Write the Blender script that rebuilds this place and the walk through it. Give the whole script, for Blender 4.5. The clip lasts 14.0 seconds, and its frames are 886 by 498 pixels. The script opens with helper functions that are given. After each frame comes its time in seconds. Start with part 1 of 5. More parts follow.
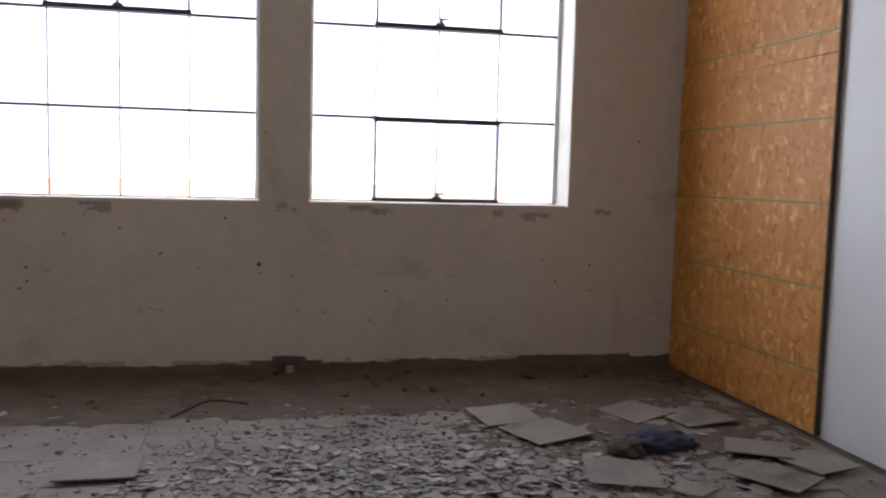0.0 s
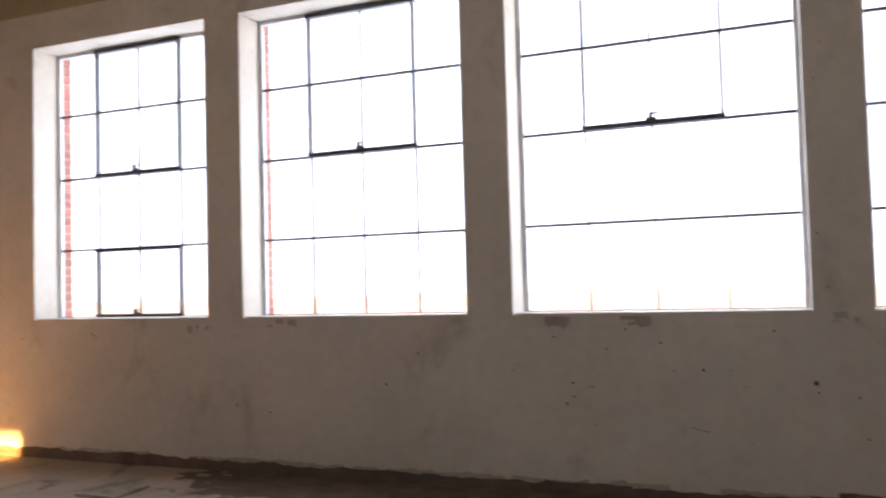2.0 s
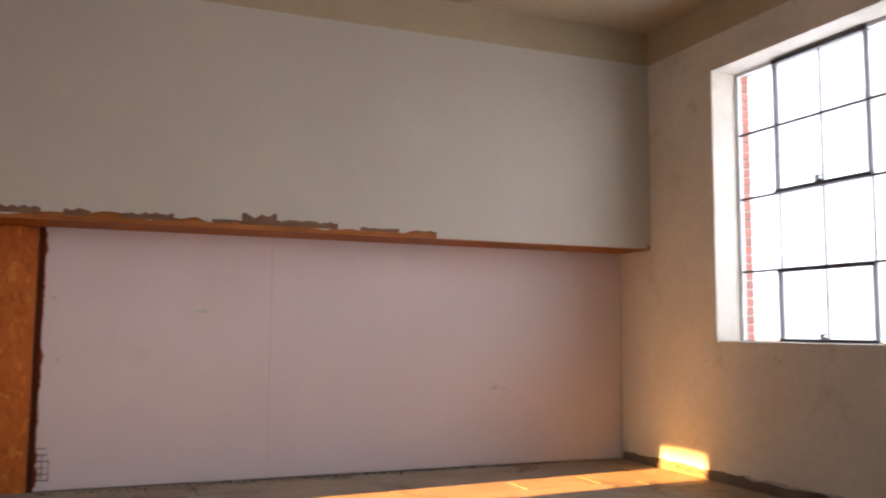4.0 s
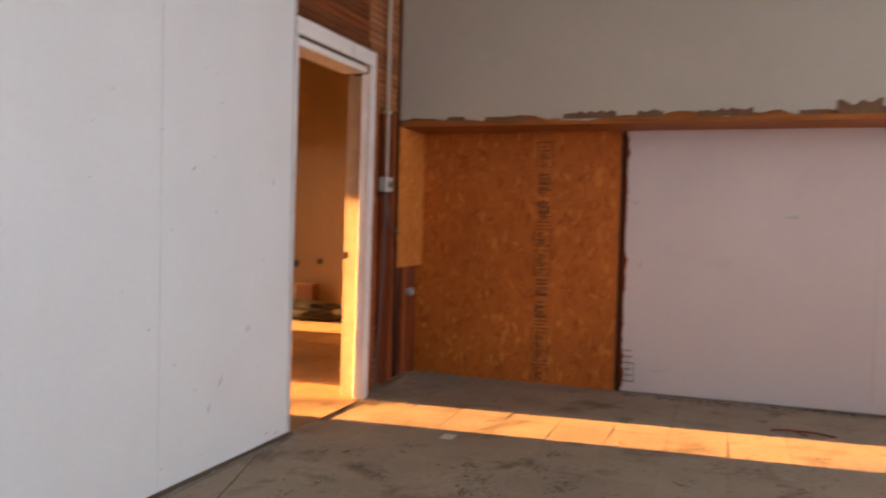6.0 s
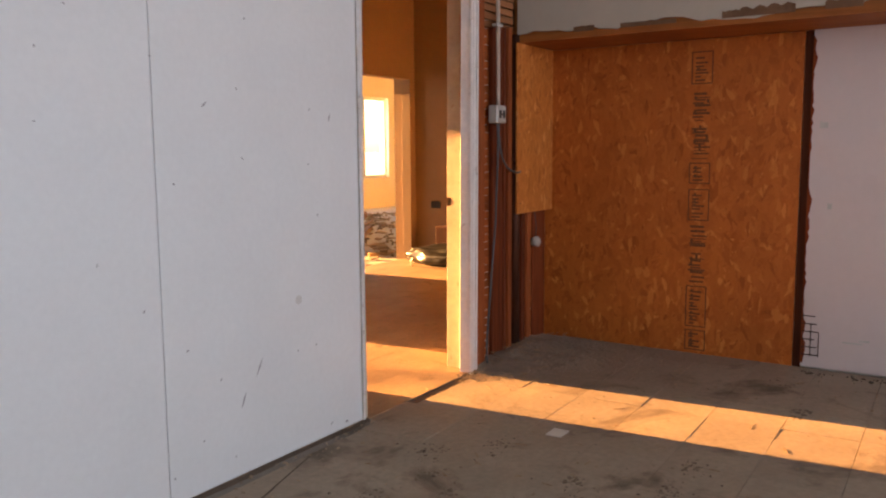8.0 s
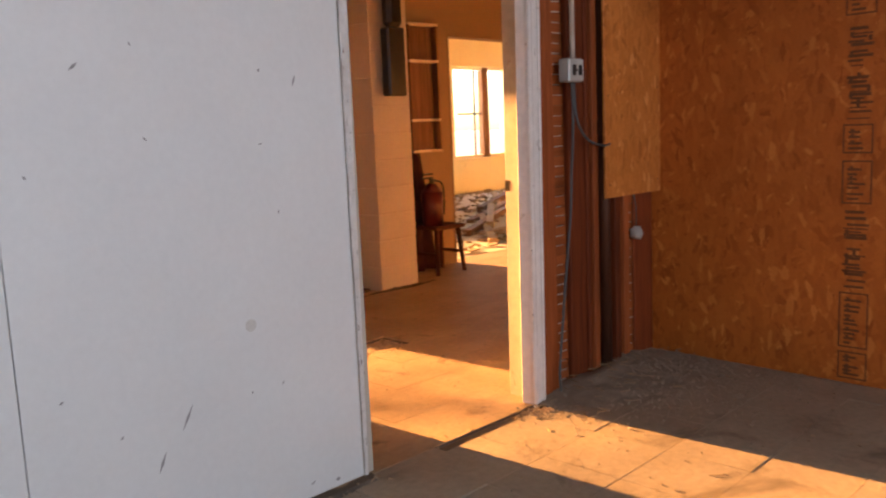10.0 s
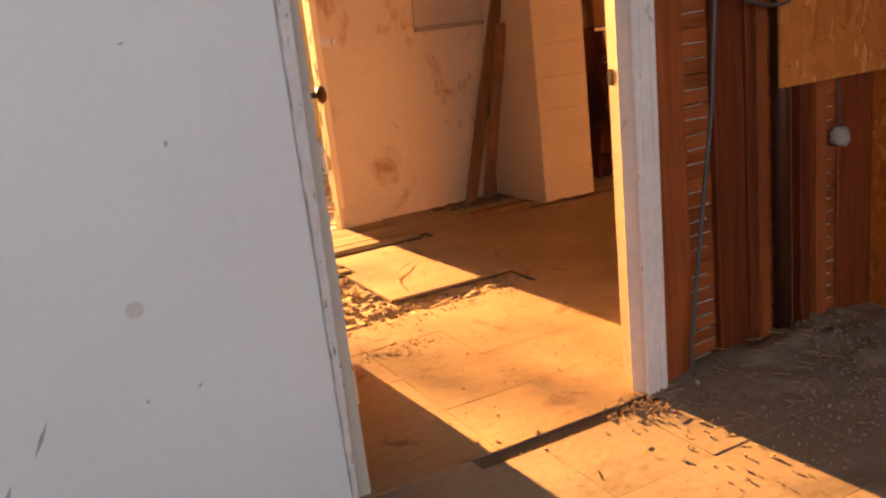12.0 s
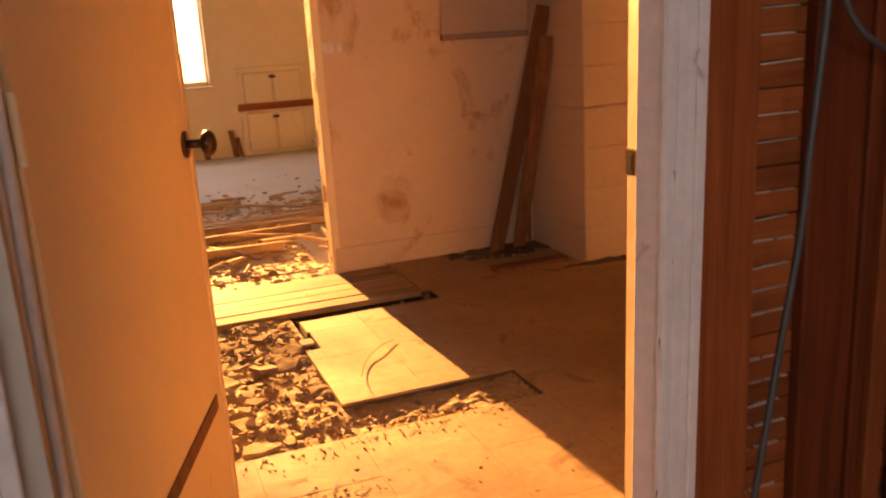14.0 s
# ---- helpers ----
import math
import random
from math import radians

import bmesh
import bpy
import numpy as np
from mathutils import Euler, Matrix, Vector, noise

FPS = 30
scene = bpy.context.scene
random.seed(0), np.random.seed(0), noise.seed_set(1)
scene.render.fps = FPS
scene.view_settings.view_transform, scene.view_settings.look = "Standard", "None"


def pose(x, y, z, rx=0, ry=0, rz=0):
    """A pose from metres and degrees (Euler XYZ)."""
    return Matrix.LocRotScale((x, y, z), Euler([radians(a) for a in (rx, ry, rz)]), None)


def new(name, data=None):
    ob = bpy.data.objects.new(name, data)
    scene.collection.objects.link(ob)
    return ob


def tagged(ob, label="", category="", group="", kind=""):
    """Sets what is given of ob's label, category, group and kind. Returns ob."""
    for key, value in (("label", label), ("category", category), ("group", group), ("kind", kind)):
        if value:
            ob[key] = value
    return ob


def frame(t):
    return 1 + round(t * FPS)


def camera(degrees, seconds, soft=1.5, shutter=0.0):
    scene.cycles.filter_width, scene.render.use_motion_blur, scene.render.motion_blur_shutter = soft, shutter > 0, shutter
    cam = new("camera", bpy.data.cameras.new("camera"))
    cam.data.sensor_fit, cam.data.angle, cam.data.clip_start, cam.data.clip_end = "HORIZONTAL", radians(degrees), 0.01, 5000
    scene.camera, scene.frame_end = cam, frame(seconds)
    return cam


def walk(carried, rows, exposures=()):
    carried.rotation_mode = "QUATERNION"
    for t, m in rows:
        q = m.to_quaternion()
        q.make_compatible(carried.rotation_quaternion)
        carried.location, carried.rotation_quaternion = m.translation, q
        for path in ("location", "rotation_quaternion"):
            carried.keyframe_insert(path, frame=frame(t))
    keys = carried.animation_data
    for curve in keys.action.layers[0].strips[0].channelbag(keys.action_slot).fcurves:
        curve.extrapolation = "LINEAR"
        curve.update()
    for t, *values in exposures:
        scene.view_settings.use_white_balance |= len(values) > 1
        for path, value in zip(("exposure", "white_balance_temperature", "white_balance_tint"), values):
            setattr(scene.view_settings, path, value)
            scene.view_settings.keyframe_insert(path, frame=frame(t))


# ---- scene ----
cam = camera(56.0, 14.0, soft=2.1, shutter=0.35)
PATH = [
    (0.0, pose(6.852, 1.059, 1.202, 85.00, -1.45, -12.34)),
    (0.5, pose(6.668, 1.132, 1.192, 85.07, -2.07, -8.01)),
    (1.0, pose(6.561, 1.188, 1.189, 88.24, -0.44, 0.29)),
    (1.5, pose(6.637, 1.243, 1.202, 90.30, 1.15, 11.35)),
    (2.0, pose(6.657, 1.357, 1.213, 92.46, 1.53, 21.51)),
    (2.5, pose(6.609, 1.428, 1.175, 93.57, 0.78, 30.61)),
    (3.0, pose(6.502, 1.435, 1.105, 94.71, -0.88, 42.37)),
    (3.2, pose(6.458, 1.439, 1.079, 94.90, -0.61, 48.16)),
    (5.3, pose(6.103, 2.225, 1.161, 91.33, -0.09, 92.71)),
    (5.5, pose(6.019, 2.228, 1.158, 90.03, 0.61, 98.11)),
    (6.0, pose(5.857, 2.175, 1.153, 87.94, -1.47, 109.01)),
    (6.5, pose(5.596, 2.197, 1.113, 84.31, -2.06, 119.48)),
    (7.0, pose(5.395, 2.230, 1.163, 83.62, 0.56, 121.36)),
    (7.2, pose(5.276, 2.216, 1.172, 83.69, 0.28, 120.78)),
    (9.3, pose(4.127, 2.140, 1.195, 81.83, 2.62, 127.91)),
    (9.5, pose(4.008, 2.112, 1.183, 81.93, 3.25, 129.40)),
    (10.0, pose(3.705, 2.089, 1.152, 81.81, 2.45, 133.89)),
    (10.5, pose(3.388, 2.078, 1.166, 81.34, 1.74, 140.10)),
    (11.0, pose(3.113, 1.991, 1.114, 79.70, 2.67, 142.04)),
    (11.5, pose(2.866, 1.853, 1.092, 76.82, 2.51, 148.16)),
    (12.0, pose(2.536, 1.763, 1.086, 75.31, 6.45, 152.02)),
    (12.5, pose(2.327, 1.645, 1.081, 75.67, 6.67, 153.64)),
    (13.0, pose(2.165, 1.398, 1.123, 75.42, 2.87, 153.80)),
    (13.5, pose(2.015, 1.195, 1.103, 75.53, 3.97, 153.64)),
    (14.0, pose(1.798, 1.034, 1.134, 75.46, 3.33, 158.31)),
]
EXPOSURES = [(0.0, 3.78, 5900, 17), (3.2, 3.83, 6000, 17), (5.3, 3.86, 6200, 16), (7.2, 3.76, 5980, 15), (9.5, 3.66, 5880, 15), (11.5, 3.56, 6020, 16), (12.5, 3.36, 6280, 18), (14.0, 3.05, 7150, 27)]
walk(cam, PATH, EXPOSURES)

# ---- light ----
SUN_DIR = Vector((-0.048, 1.0, -0.180)).normalized()      # the way the sunlight travels
world = bpy.data.worlds.new("sky")
scene.world = world
world.use_nodes = True
wn, wl = world.node_tree.nodes, world.node_tree.links
sky = wn.new("ShaderNodeTexSky")
sky.sky_type = 'NISHITA'
sky.sun_disc = False
sky.sun_elevation = radians(10.1)
sky.sun_rotation = radians(177)
wl.new(sky.outputs[0], wn["Background"].inputs[0])
wn["Background"].inputs[1].default_value = 0.05
sun_data = bpy.data.lights.new("sun", 'SUN')
sun_data.energy = 5.0
sun_data.angle = radians(0.6)
sun_data.color = (1.0, 0.438, 0.10)
sun = new("sun", sun_data)
sun.rotation_euler = SUN_DIR.to_track_quat("-Z", "Y").to_euler()

for i in range(4):                          # sky light in the four north openings
    pane_light = bpy.data.lights.new("window_light", 'AREA')
    pane_light.shape, pane_light.size, pane_light.size_y = 'RECTANGLE', 1.58, 2.06
    pane_light.energy, pane_light.color = 4.3, (0.96, 0.97, 1.0)
    lamp = new("window_light", pane_light)
    lamp.matrix_basis = pose(0, 6.126, 0, 0, 0, -0.806) @ pose(1.455 + 1.894 * i + 0.802, 0.42, 2.063, -90, 0, 0)
for x0, x1, watts in ((-9.5, -6.85, 6.0), (-2.5, -0.95, 1.8), (0.81, 2.75, 5.2)):   # and in the south openings of the far room
    pane_light = bpy.data.lights.new("window_light", 'AREA')
    pane_light.shape, pane_light.size, pane_light.size_y = 'RECTANGLE', x1 - x0, 2.0
    pane_light.energy, pane_light.color = watts, (1.0, 0.90, 0.74)
    lamp = new("window_light", pane_light)
    lamp.matrix_basis = pose((x0 + x1) / 2, -8.38, 1.75, 90, 0, 0)

# ---- materials ----
def nodes_of(name):
    m = bpy.data.materials.new(name)
    m.use_nodes = True
    return m, m.node_tree.nodes, m.node_tree.links


def noise_tex(n, l, vec, scale, detail=4.0, rough=0.55, distort=0.0):
    t = n.new("ShaderNodeTexNoise")
    t.inputs["Scale"].default_value = scale
    t.inputs["Detail"].default_value = detail
    t.inputs["Roughness"].default_value = rough
    t.inputs["Distortion"].default_value = distort
    l.new(vec, t.inputs["Vector"])
    return t


def ramp(n, l, fac, stops):
    r = n.new("ShaderNodeValToRGB")
    e = r.color_ramp.elements
    while len(e) < len(stops):
        e.new(0.5)
    for k, (p, c) in zip(e, stops):
        k.position = p
        k.color = (*c, 1) if len(c) == 3 else c
    l.new(fac, r.inputs[0])
    return r


def mixc(n, l, fac, a, b, mode='MIX'):
    m = n.new("ShaderNodeMix")
    m.data_type = 'RGBA'
    m.blend_type = mode
    for sock, val in ((0, fac), (6, a), (7, b)):
        if hasattr(val, "links"):
            l.new(val, m.inputs[sock])
        elif sock == 0:
            m.inputs[0].default_value = val
        else:
            m.inputs[sock].default_value = (*val, 1)
    return m.outputs[2]


def bump(n, l, height, strength, dist, normal=None):
    b = n.new("ShaderNodeBump")
    b.inputs["Strength"].default_value = strength
    b.inputs["Distance"].default_value = dist
    l.new(height, b.inputs["Height"])
    if normal is not None:
        l.new(normal, b.inputs["Normal"])
    return b.outputs[0]


def coords(n, l, scale=(1, 1, 1), rot=(0, 0, 0)):
    t = n.new("ShaderNodeNewGeometry")
    m = n.new("ShaderNodeMapping")
    m.inputs["Scale"].default_value = scale
    m.inputs["Rotation"].default_value = rot
    l.new(t.outputs["Position"], m.inputs["Vector"])
    return m.outputs[0]


def surface(name, base, dark, big=1.2, fine=30.0, rough=0.75, stain=None, stain_scale=2.0, stain_at=0.62,
            bump_big=0.25, bump_fine=0.25, metal=0.0, vary=0.0, fine_mix=0.35, spread=0.25, stain_soft=0.08, island=0.0, streak=None):
    """Two scales of colour, stains with a shape of their own and fine relief."""
    m, n, l = nodes_of(name)
    p = n["Principled BSDF"]
    v = coords(n, l)
    a = noise_tex(n, l, v, big, 5, 0.6)
    b = noise_tex(n, l, v, fine, 6, 0.65)
    ra = ramp(n, l, a.outputs[0], [(0.5 - spread, (0, 0, 0)), (0.5 + spread, (1, 1, 1))])
    c = mixc(n, l, ra.outputs[0], dark, base)
    rb = ramp(n, l, b.outputs[0], [(0.35, (0.72, 0.72, 0.72)), (0.65, (1.06, 1.06, 1.06))])
    c = mixc(n, l, fine_mix, c, rb.outputs[0], 'MULTIPLY')
    if stain:
        s = noise_tex(n, l, v, stain_scale, 8, 0.62, 0.6)
        rs = ramp(n, l, s.outputs[0], [(stain_at, (0, 0, 0)), (stain_at + stain_soft, (1, 1, 1))])
        c = mixc(n, l, rs.outputs[0], c, stain)
    if vary:
        o = n.new("ShaderNodeObjectInfo")
        rr = ramp(n, l, o.outputs["Random"], [(0, (1 - vary,) * 3), (1, (1 + vary * 0.4,) * 3)])
        c = mixc(n, l, 1.0, c, rr.outputs[0], 'MULTIPLY')
    if island:
        g = n.new("ShaderNodeNewGeometry")
        ri = ramp(n, l, g.outputs["Random Per Island"], [(0, (1 - island,) * 3), (1, (1 + island * 0.5,) * 3)])
        c = mixc(n, l, 1.0, c, ri.outputs[0], 'MULTIPLY')
    h = bump(n, l, a.outputs[0], bump_big, 0.02)
    h = bump(n, l, b.outputs[0], bump_fine, 0.004, h)
    if streak:
        k = noise_tex(n, l, coords(n, l, streak), 1.0, 5, 0.6, 0.4)
        c = mixc(n, l, 0.3, c, ramp(n, l, k.outputs[0], [(0.36, (0.62, 0.55, 0.48)), (0.56, (1.05, 1.05, 1.05))]).outputs[0], 'MULTIPLY')
        h = bump(n, l, k.outputs[0], 0.2, 0.006, h)
    l.new(c, p.inputs["Base Color"])
    p.inputs["Roughness"].default_value = rough
    p.inputs["Metallic"].default_value = metal
    l.new(h, p.inputs["Normal"])
    return m


def wood(name, base, dark, axis='z', rough=0.6, vary=0.15, grain=1.0, bump_s=0.3):
    """Grain drawn out along one axis, knots and a second slow change of colour."""
    m, n, l = nodes_of(name)
    p = n["Principled BSDF"]
    k = {'x': (2.0, 40, 40), 'y': (40, 2.0, 40), 'z': (40, 40, 2.0)}[axis]
    v = coords(n, l, tuple(q * grain for q in k))
    a = noise_tex(n, l, v, 1.0, 6, 0.65, 0.8)
    b = noise_tex(n, l, coords(n, l), 3.0, 4)
    c = mixc(n, l, ramp(n, l, a.outputs[0], [(0.3, (0, 0, 0)), (0.7, (1, 1, 1))]).outputs[0], dark, base)
    c = mixc(n, l, 0.5, c, ramp(n, l, b.outputs[0], [(0.3, (0.6, 0.6, 0.6)), (0.7, (1.15, 1.15, 1.15))]).outputs[0], 'MULTIPLY')
    o = n.new("ShaderNodeObjectInfo")
    rr = ramp(n, l, o.outputs["Random"], [(0, (1 - vary,) * 3), (1, (1 + vary,) * 3)])
    c = mixc(n, l, 1.0, c, rr.outputs[0], 'MULTIPLY')
    l.new(c, p.inputs["Base Color"])
    p.inputs["Roughness"].default_value = rough
    p.inputs["Specular IOR Level"].default_value = 0.2
    l.new(bump(n, l, a.outputs[0], bump_s, 0.004), p.inputs["Normal"])
    return m


def osb(name, normal, tint=(1, 1, 1), contrast=1.0):
    """Strand board: flakes a hand long lying in several directions, each with its own tone."""
    m, n, l = nodes_of(name)
    p = n["Principled BSDF"]
    mid = Vector((0.43, 0.132, 0.018))
    tones = [(q, tuple(mid + (Vector(t) - mid) * contrast)) for q, t in ((0.0, (0.27, 0.072, 0.009)), (0.12, (0.37, 0.108, 0.014)), (0.5, (0.43, 0.132, 0.018)), (0.88, (0.475, 0.152, 0.023)), (1.0, (0.62, 0.25, 0.055)))]
    outs = []
    for k, (turn, size) in enumerate(((1.25, 1.0), (0.6, 1.15), (-0.55, 0.9), (0.05, 1.2))):
        r = n.new("ShaderNodeMapping")
        r.inputs["Rotation"].default_value = (turn, 0, 0) if normal == 'x' else (0, turn, 0)
        r.inputs["Location"].default_value = (0.37 * k, 0.53 * k, 0.71 * k)
        l.new(coords(n, l), r.inputs["Vector"])
        v = n.new("ShaderNodeMapping")
        v.inputs["Scale"].default_value = tuple(q * size for q in ((8, 40, 14) if normal == 'x' else (40, 8, 14)))
        l.new(r.outputs[0], v.inputs["Vector"])
        w = noise_tex(n, l, v.outputs[0], 0.6, 3)
        add = n.new("ShaderNodeVectorMath")
        add.operation = 'MULTIPLY_ADD'
        l.new(w.outputs["Color"], add.inputs[0])
        add.inputs[1].default_value = (1.5, 1.5, 1.5)
        l.new(v.outputs[0], add.inputs[2])
        t = n.new("ShaderNodeTexVoronoi")
        t.inputs["Scale"].default_value = 1.0
        l.new(add.outputs[0], t.inputs["Vector"])
        sep = n.new("ShaderNodeSeparateColor")
        l.new(t.outputs["Color"], sep.inputs[0])
        outs.append((ramp(n, l, sep.outputs[0], tones).outputs[0], sep.outputs[1], t.outputs["Distance"]))
    c = outs[0][0]
    height = outs[0][2]
    for k in (1, 2, 3):
        f = ramp(n, l, outs[k][1], [(0.56, (0, 0, 0)), (0.6, (1, 1, 1))]).outputs[0]
        c = mixc(n, l, f, c, outs[k][0])
        height = mixc(n, l, f, height, outs[k][2])
    fine = noise_tex(n, l, coords(n, l), 120, 4)
    c = mixc(n, l, 0.35, c, ramp(n, l, fine.outputs[0], [(0.3, (0.7, 0.66, 0.6)), (0.7, (1.15, 1.15, 1.15))]).outputs[0], 'MULTIPLY')
    big = noise_tex(n, l, coords(n, l), 1.6, 4)
    c = mixc(n, l, 0.5, c, ramp(n, l, big.outputs[0], [(0.3, (0.66, 0.6, 0.54)), (0.7, (1.12, 1.12, 1.12))]).outputs[0], 'MULTIPLY')
    knots = noise_tex(n, l, coords(n, l), 11, 3, 0.6, 1.5)
    c = mixc(n, l, ramp(n, l, knots.outputs[0], [(0.70, (0, 0, 0)), (0.76, (0.55 * contrast,) * 3)]).outputs[0], c, (0.16, 0.045, 0.007))
    c = mixc(n, l, 1.0, c, tint, 'MULTIPLY')
    l.new(c, p.inputs["Base Color"])
    p.inputs["Roughness"].default_value = 0.55
    p.inputs["Specular IOR Level"].default_value = 0.3
    l.new(bump(n, l, height, 0.45 * contrast, 0.003), p.inputs["Normal"])
    return m


def plain(name, col, rough=0.5, metal=0.0):
    m, n, l = nodes_of(name)
    p = n["Principled BSDF"]
    v = coords(n, l)
    a = noise_tex(n, l, v, 14, 5)
    c = mixc(n, l, ramp(n, l, a.outputs[0], [(0.3, (0, 0, 0)), (0.7, (1, 1, 1))]).outputs[0], tuple(q * 0.78 for q in col), col)
    l.new(c, p.inputs["Base Color"])
    p.inputs["Roughness"].default_value = rough
    p.inputs["Metallic"].default_value = metal
    l.new(bump(n, l, a.outputs[0], 0.15, 0.003), p.inputs["Normal"])
    return m


def glass_pane(name):
    m, n, l = nodes_of(name)
    n.remove(n["Principled BSDF"])
    tr = n.new("ShaderNodeBsdfTransparent")
    tr.inputs[0].default_value = (0.93, 0.95, 0.95, 1)
    gl = n.new("ShaderNodeBsdfGlossy")
    gl.inputs["Roughness"].default_value = 0.03
    mx = n.new("ShaderNodeMixShader")
    mx.inputs[0].default_value = 0.05
    l.new(tr.outputs[0], mx.inputs[1])
    l.new(gl.outputs[0], mx.inputs[2])
    l.new(mx.outputs[0], n["Material Output"].inputs[0])
    return m


PLASTER = surface("grey_tan_plaster", (0.62, 0.567, 0.482), (0.515, 0.467, 0.393), 1.3, 16, 0.85, (0.345, 0.292, 0.23), 1.9, 0.57, 0.25, 0.1, stain_soft=0.22, fine_mix=0.25)
BAND = surface("olive_tan_paint", (0.40, 0.33, 0.205), (0.34, 0.27, 0.16), 1.1, 20, 0.8, bump_fine=0.08, fine_mix=0.15)
UPPER = surface("dull_white_paint", (0.475, 0.44, 0.37), (0.415, 0.38, 0.315), 0.8, 18, 0.8, (0.47, 0.43, 0.37), 1.4, 0.62, 0.2, 0.06, fine_mix=0.1, stain_soft=0.15)
DRYWALL = surface("pinkish_white_wallboard", (0.625, 0.55, 0.53), (0.565, 0.49, 0.47), 0.7, 26, 0.8, (0.55, 0.475, 0.45), 1.6, 0.62, 0.12, 0.04, fine_mix=0.08, stain_soft=0.18)
PANEL = surface("bluish_white_panel_paint", (0.71, 0.722, 0.715), (0.645, 0.653, 0.647), 1.5, 40, 0.5, (0.62, 0.61, 0.60), 1.7, 0.68, 0.08, 0.05, fine_mix=0.12)
WORN_WHITE = surface("worn_white_paint", (0.80, 0.765, 0.73), (0.68, 0.64, 0.60), 3.0, 35, 0.55, (0.33, 0.27, 0.22), 14, 0.63, 0.25, 0.3)
SCUFFED = surface("scuffed_grey_white_paint", (0.70, 0.68, 0.65), (0.56, 0.535, 0.505), 5.0, 40, 0.6, (0.24, 0.20, 0.165), 9, 0.62, 0.3, 0.3, stain_soft=0.05)
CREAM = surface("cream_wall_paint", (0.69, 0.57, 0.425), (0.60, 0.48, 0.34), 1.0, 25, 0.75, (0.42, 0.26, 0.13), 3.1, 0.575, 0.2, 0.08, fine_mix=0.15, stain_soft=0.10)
# Darker than CREAM: the weaker light on these hall walls, put into colour.
SHADED_TAN = surface("shaded_tan_wall_paint", (0.28, 0.19, 0.105), (0.22, 0.145, 0.078), 1.0, 25, 0.75, (0.26, 0.16, 0.085), 2.6, 0.60, 0.2, 0.08, fine_mix=0.15, stain_soft=0.12)
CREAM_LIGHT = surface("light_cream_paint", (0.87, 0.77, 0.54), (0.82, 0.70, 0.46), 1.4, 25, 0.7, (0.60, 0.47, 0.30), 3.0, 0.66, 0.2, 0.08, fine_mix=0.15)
BLOCK = surface("painted_concrete_block", (0.53, 0.455, 0.37), (0.46, 0.38, 0.295), 2.0, 40, 0.8, (0.50, 0.40, 0.31), 5, 0.66, 0.3, 0.15, fine_mix=0.2)
CEILING = surface("tan_ceiling_paint", (0.43, 0.355, 0.235), (0.37, 0.30, 0.19), 0.8, 15, 0.85, (0.38, 0.30, 0.2), 1.5, 0.64)
TILE = surface("dusty_floor_tile", (0.385, 0.31, 0.225), (0.265, 0.205, 0.145), 1.7, 34, 0.72, (0.12, 0.086, 0.055), 2.3, 0.545, 0.2, 0.4, vary=0.08, stain_soft=0.13, fine_mix=0.55)
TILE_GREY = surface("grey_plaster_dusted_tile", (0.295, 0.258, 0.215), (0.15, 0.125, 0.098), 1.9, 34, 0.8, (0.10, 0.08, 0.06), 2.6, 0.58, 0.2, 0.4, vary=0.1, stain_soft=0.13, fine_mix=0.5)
HALL_TILE = surface("brown_worn_hall_floor", (0.41, 0.285, 0.165), (0.28, 0.185, 0.10), 2.4, 38, 0.65, (0.13, 0.077, 0.04), 5.0, 0.60, 0.35, 0.4, vary=0.05, stain_soft=0.12, fine_mix=0.6, streak=(0.9, 5.0, 1.0))
JAMB = surface("worn_cream_jamb_paint", (0.45, 0.385, 0.305), (0.34, 0.27, 0.195), 6.0, 35, 0.6, (0.26, 0.16, 0.09), 13, 0.63, 0.15, 0.12, stain_soft=0.06)
SUBFLOOR = surface("dirty_subfloor", (0.09, 0.068, 0.05), (0.045, 0.034, 0.025), 3.0, 40, 0.9, bump_big=0.5, bump_fine=0.7)
CONCRETE = surface("pale_concrete_floor", (0.60, 0.57, 0.53), (0.50, 0.47, 0.43), 1.4, 30, 0.8, (0.28, 0.23, 0.18), 2.4, 0.62)
GRIME = surface("dark_grimy_plaster_base", (0.17, 0.13, 0.098), (0.09, 0.066, 0.048), 5.0, 45, 0.9, (0.24, 0.20, 0.16), 9, 0.66, 0.6, 0.7)
DARK_DIRT = surface("dark_brown_dirt", (0.14, 0.104, 0.07), (0.066, 0.047, 0.031), 5.0, 60, 0.95, (0.20, 0.17, 0.13), 16, 0.66, 0.5, 0.8)
DIRT = surface("dry_dirt", (0.335, 0.27, 0.20), (0.205, 0.16, 0.118), 8.0, 70, 0.95, (0.26, 0.22, 0.17), 30, 0.63, 0.6, 0.9)
BROWN_DIRT = surface("trodden_brown_dirt", (0.205, 0.16, 0.112), (0.125, 0.094, 0.064), 4.0, 60, 0.95, (0.25, 0.21, 0.16), 14, 0.66, 0.3, 0.5)
CHIP = surface("plaster_chips", (0.36, 0.335, 0.31), (0.22, 0.198, 0.175), 9.0, 60, 0.85, (0.13, 0.1, 0.08), 12, 0.62, island=0.45)
RUBBLE = surface("broken_plaster_rubble", (0.42, 0.32, 0.215), (0.25, 0.175, 0.11), 8.0, 60, 0.9, (0.13, 0.09, 0.055), 14, 0.60, 0.5, 0.6, island=0.32)
SPLINTER = wood("dry_splinters", (0.42, 0.29, 0.16), (0.20, 0.12, 0.06), 'x', 0.7)
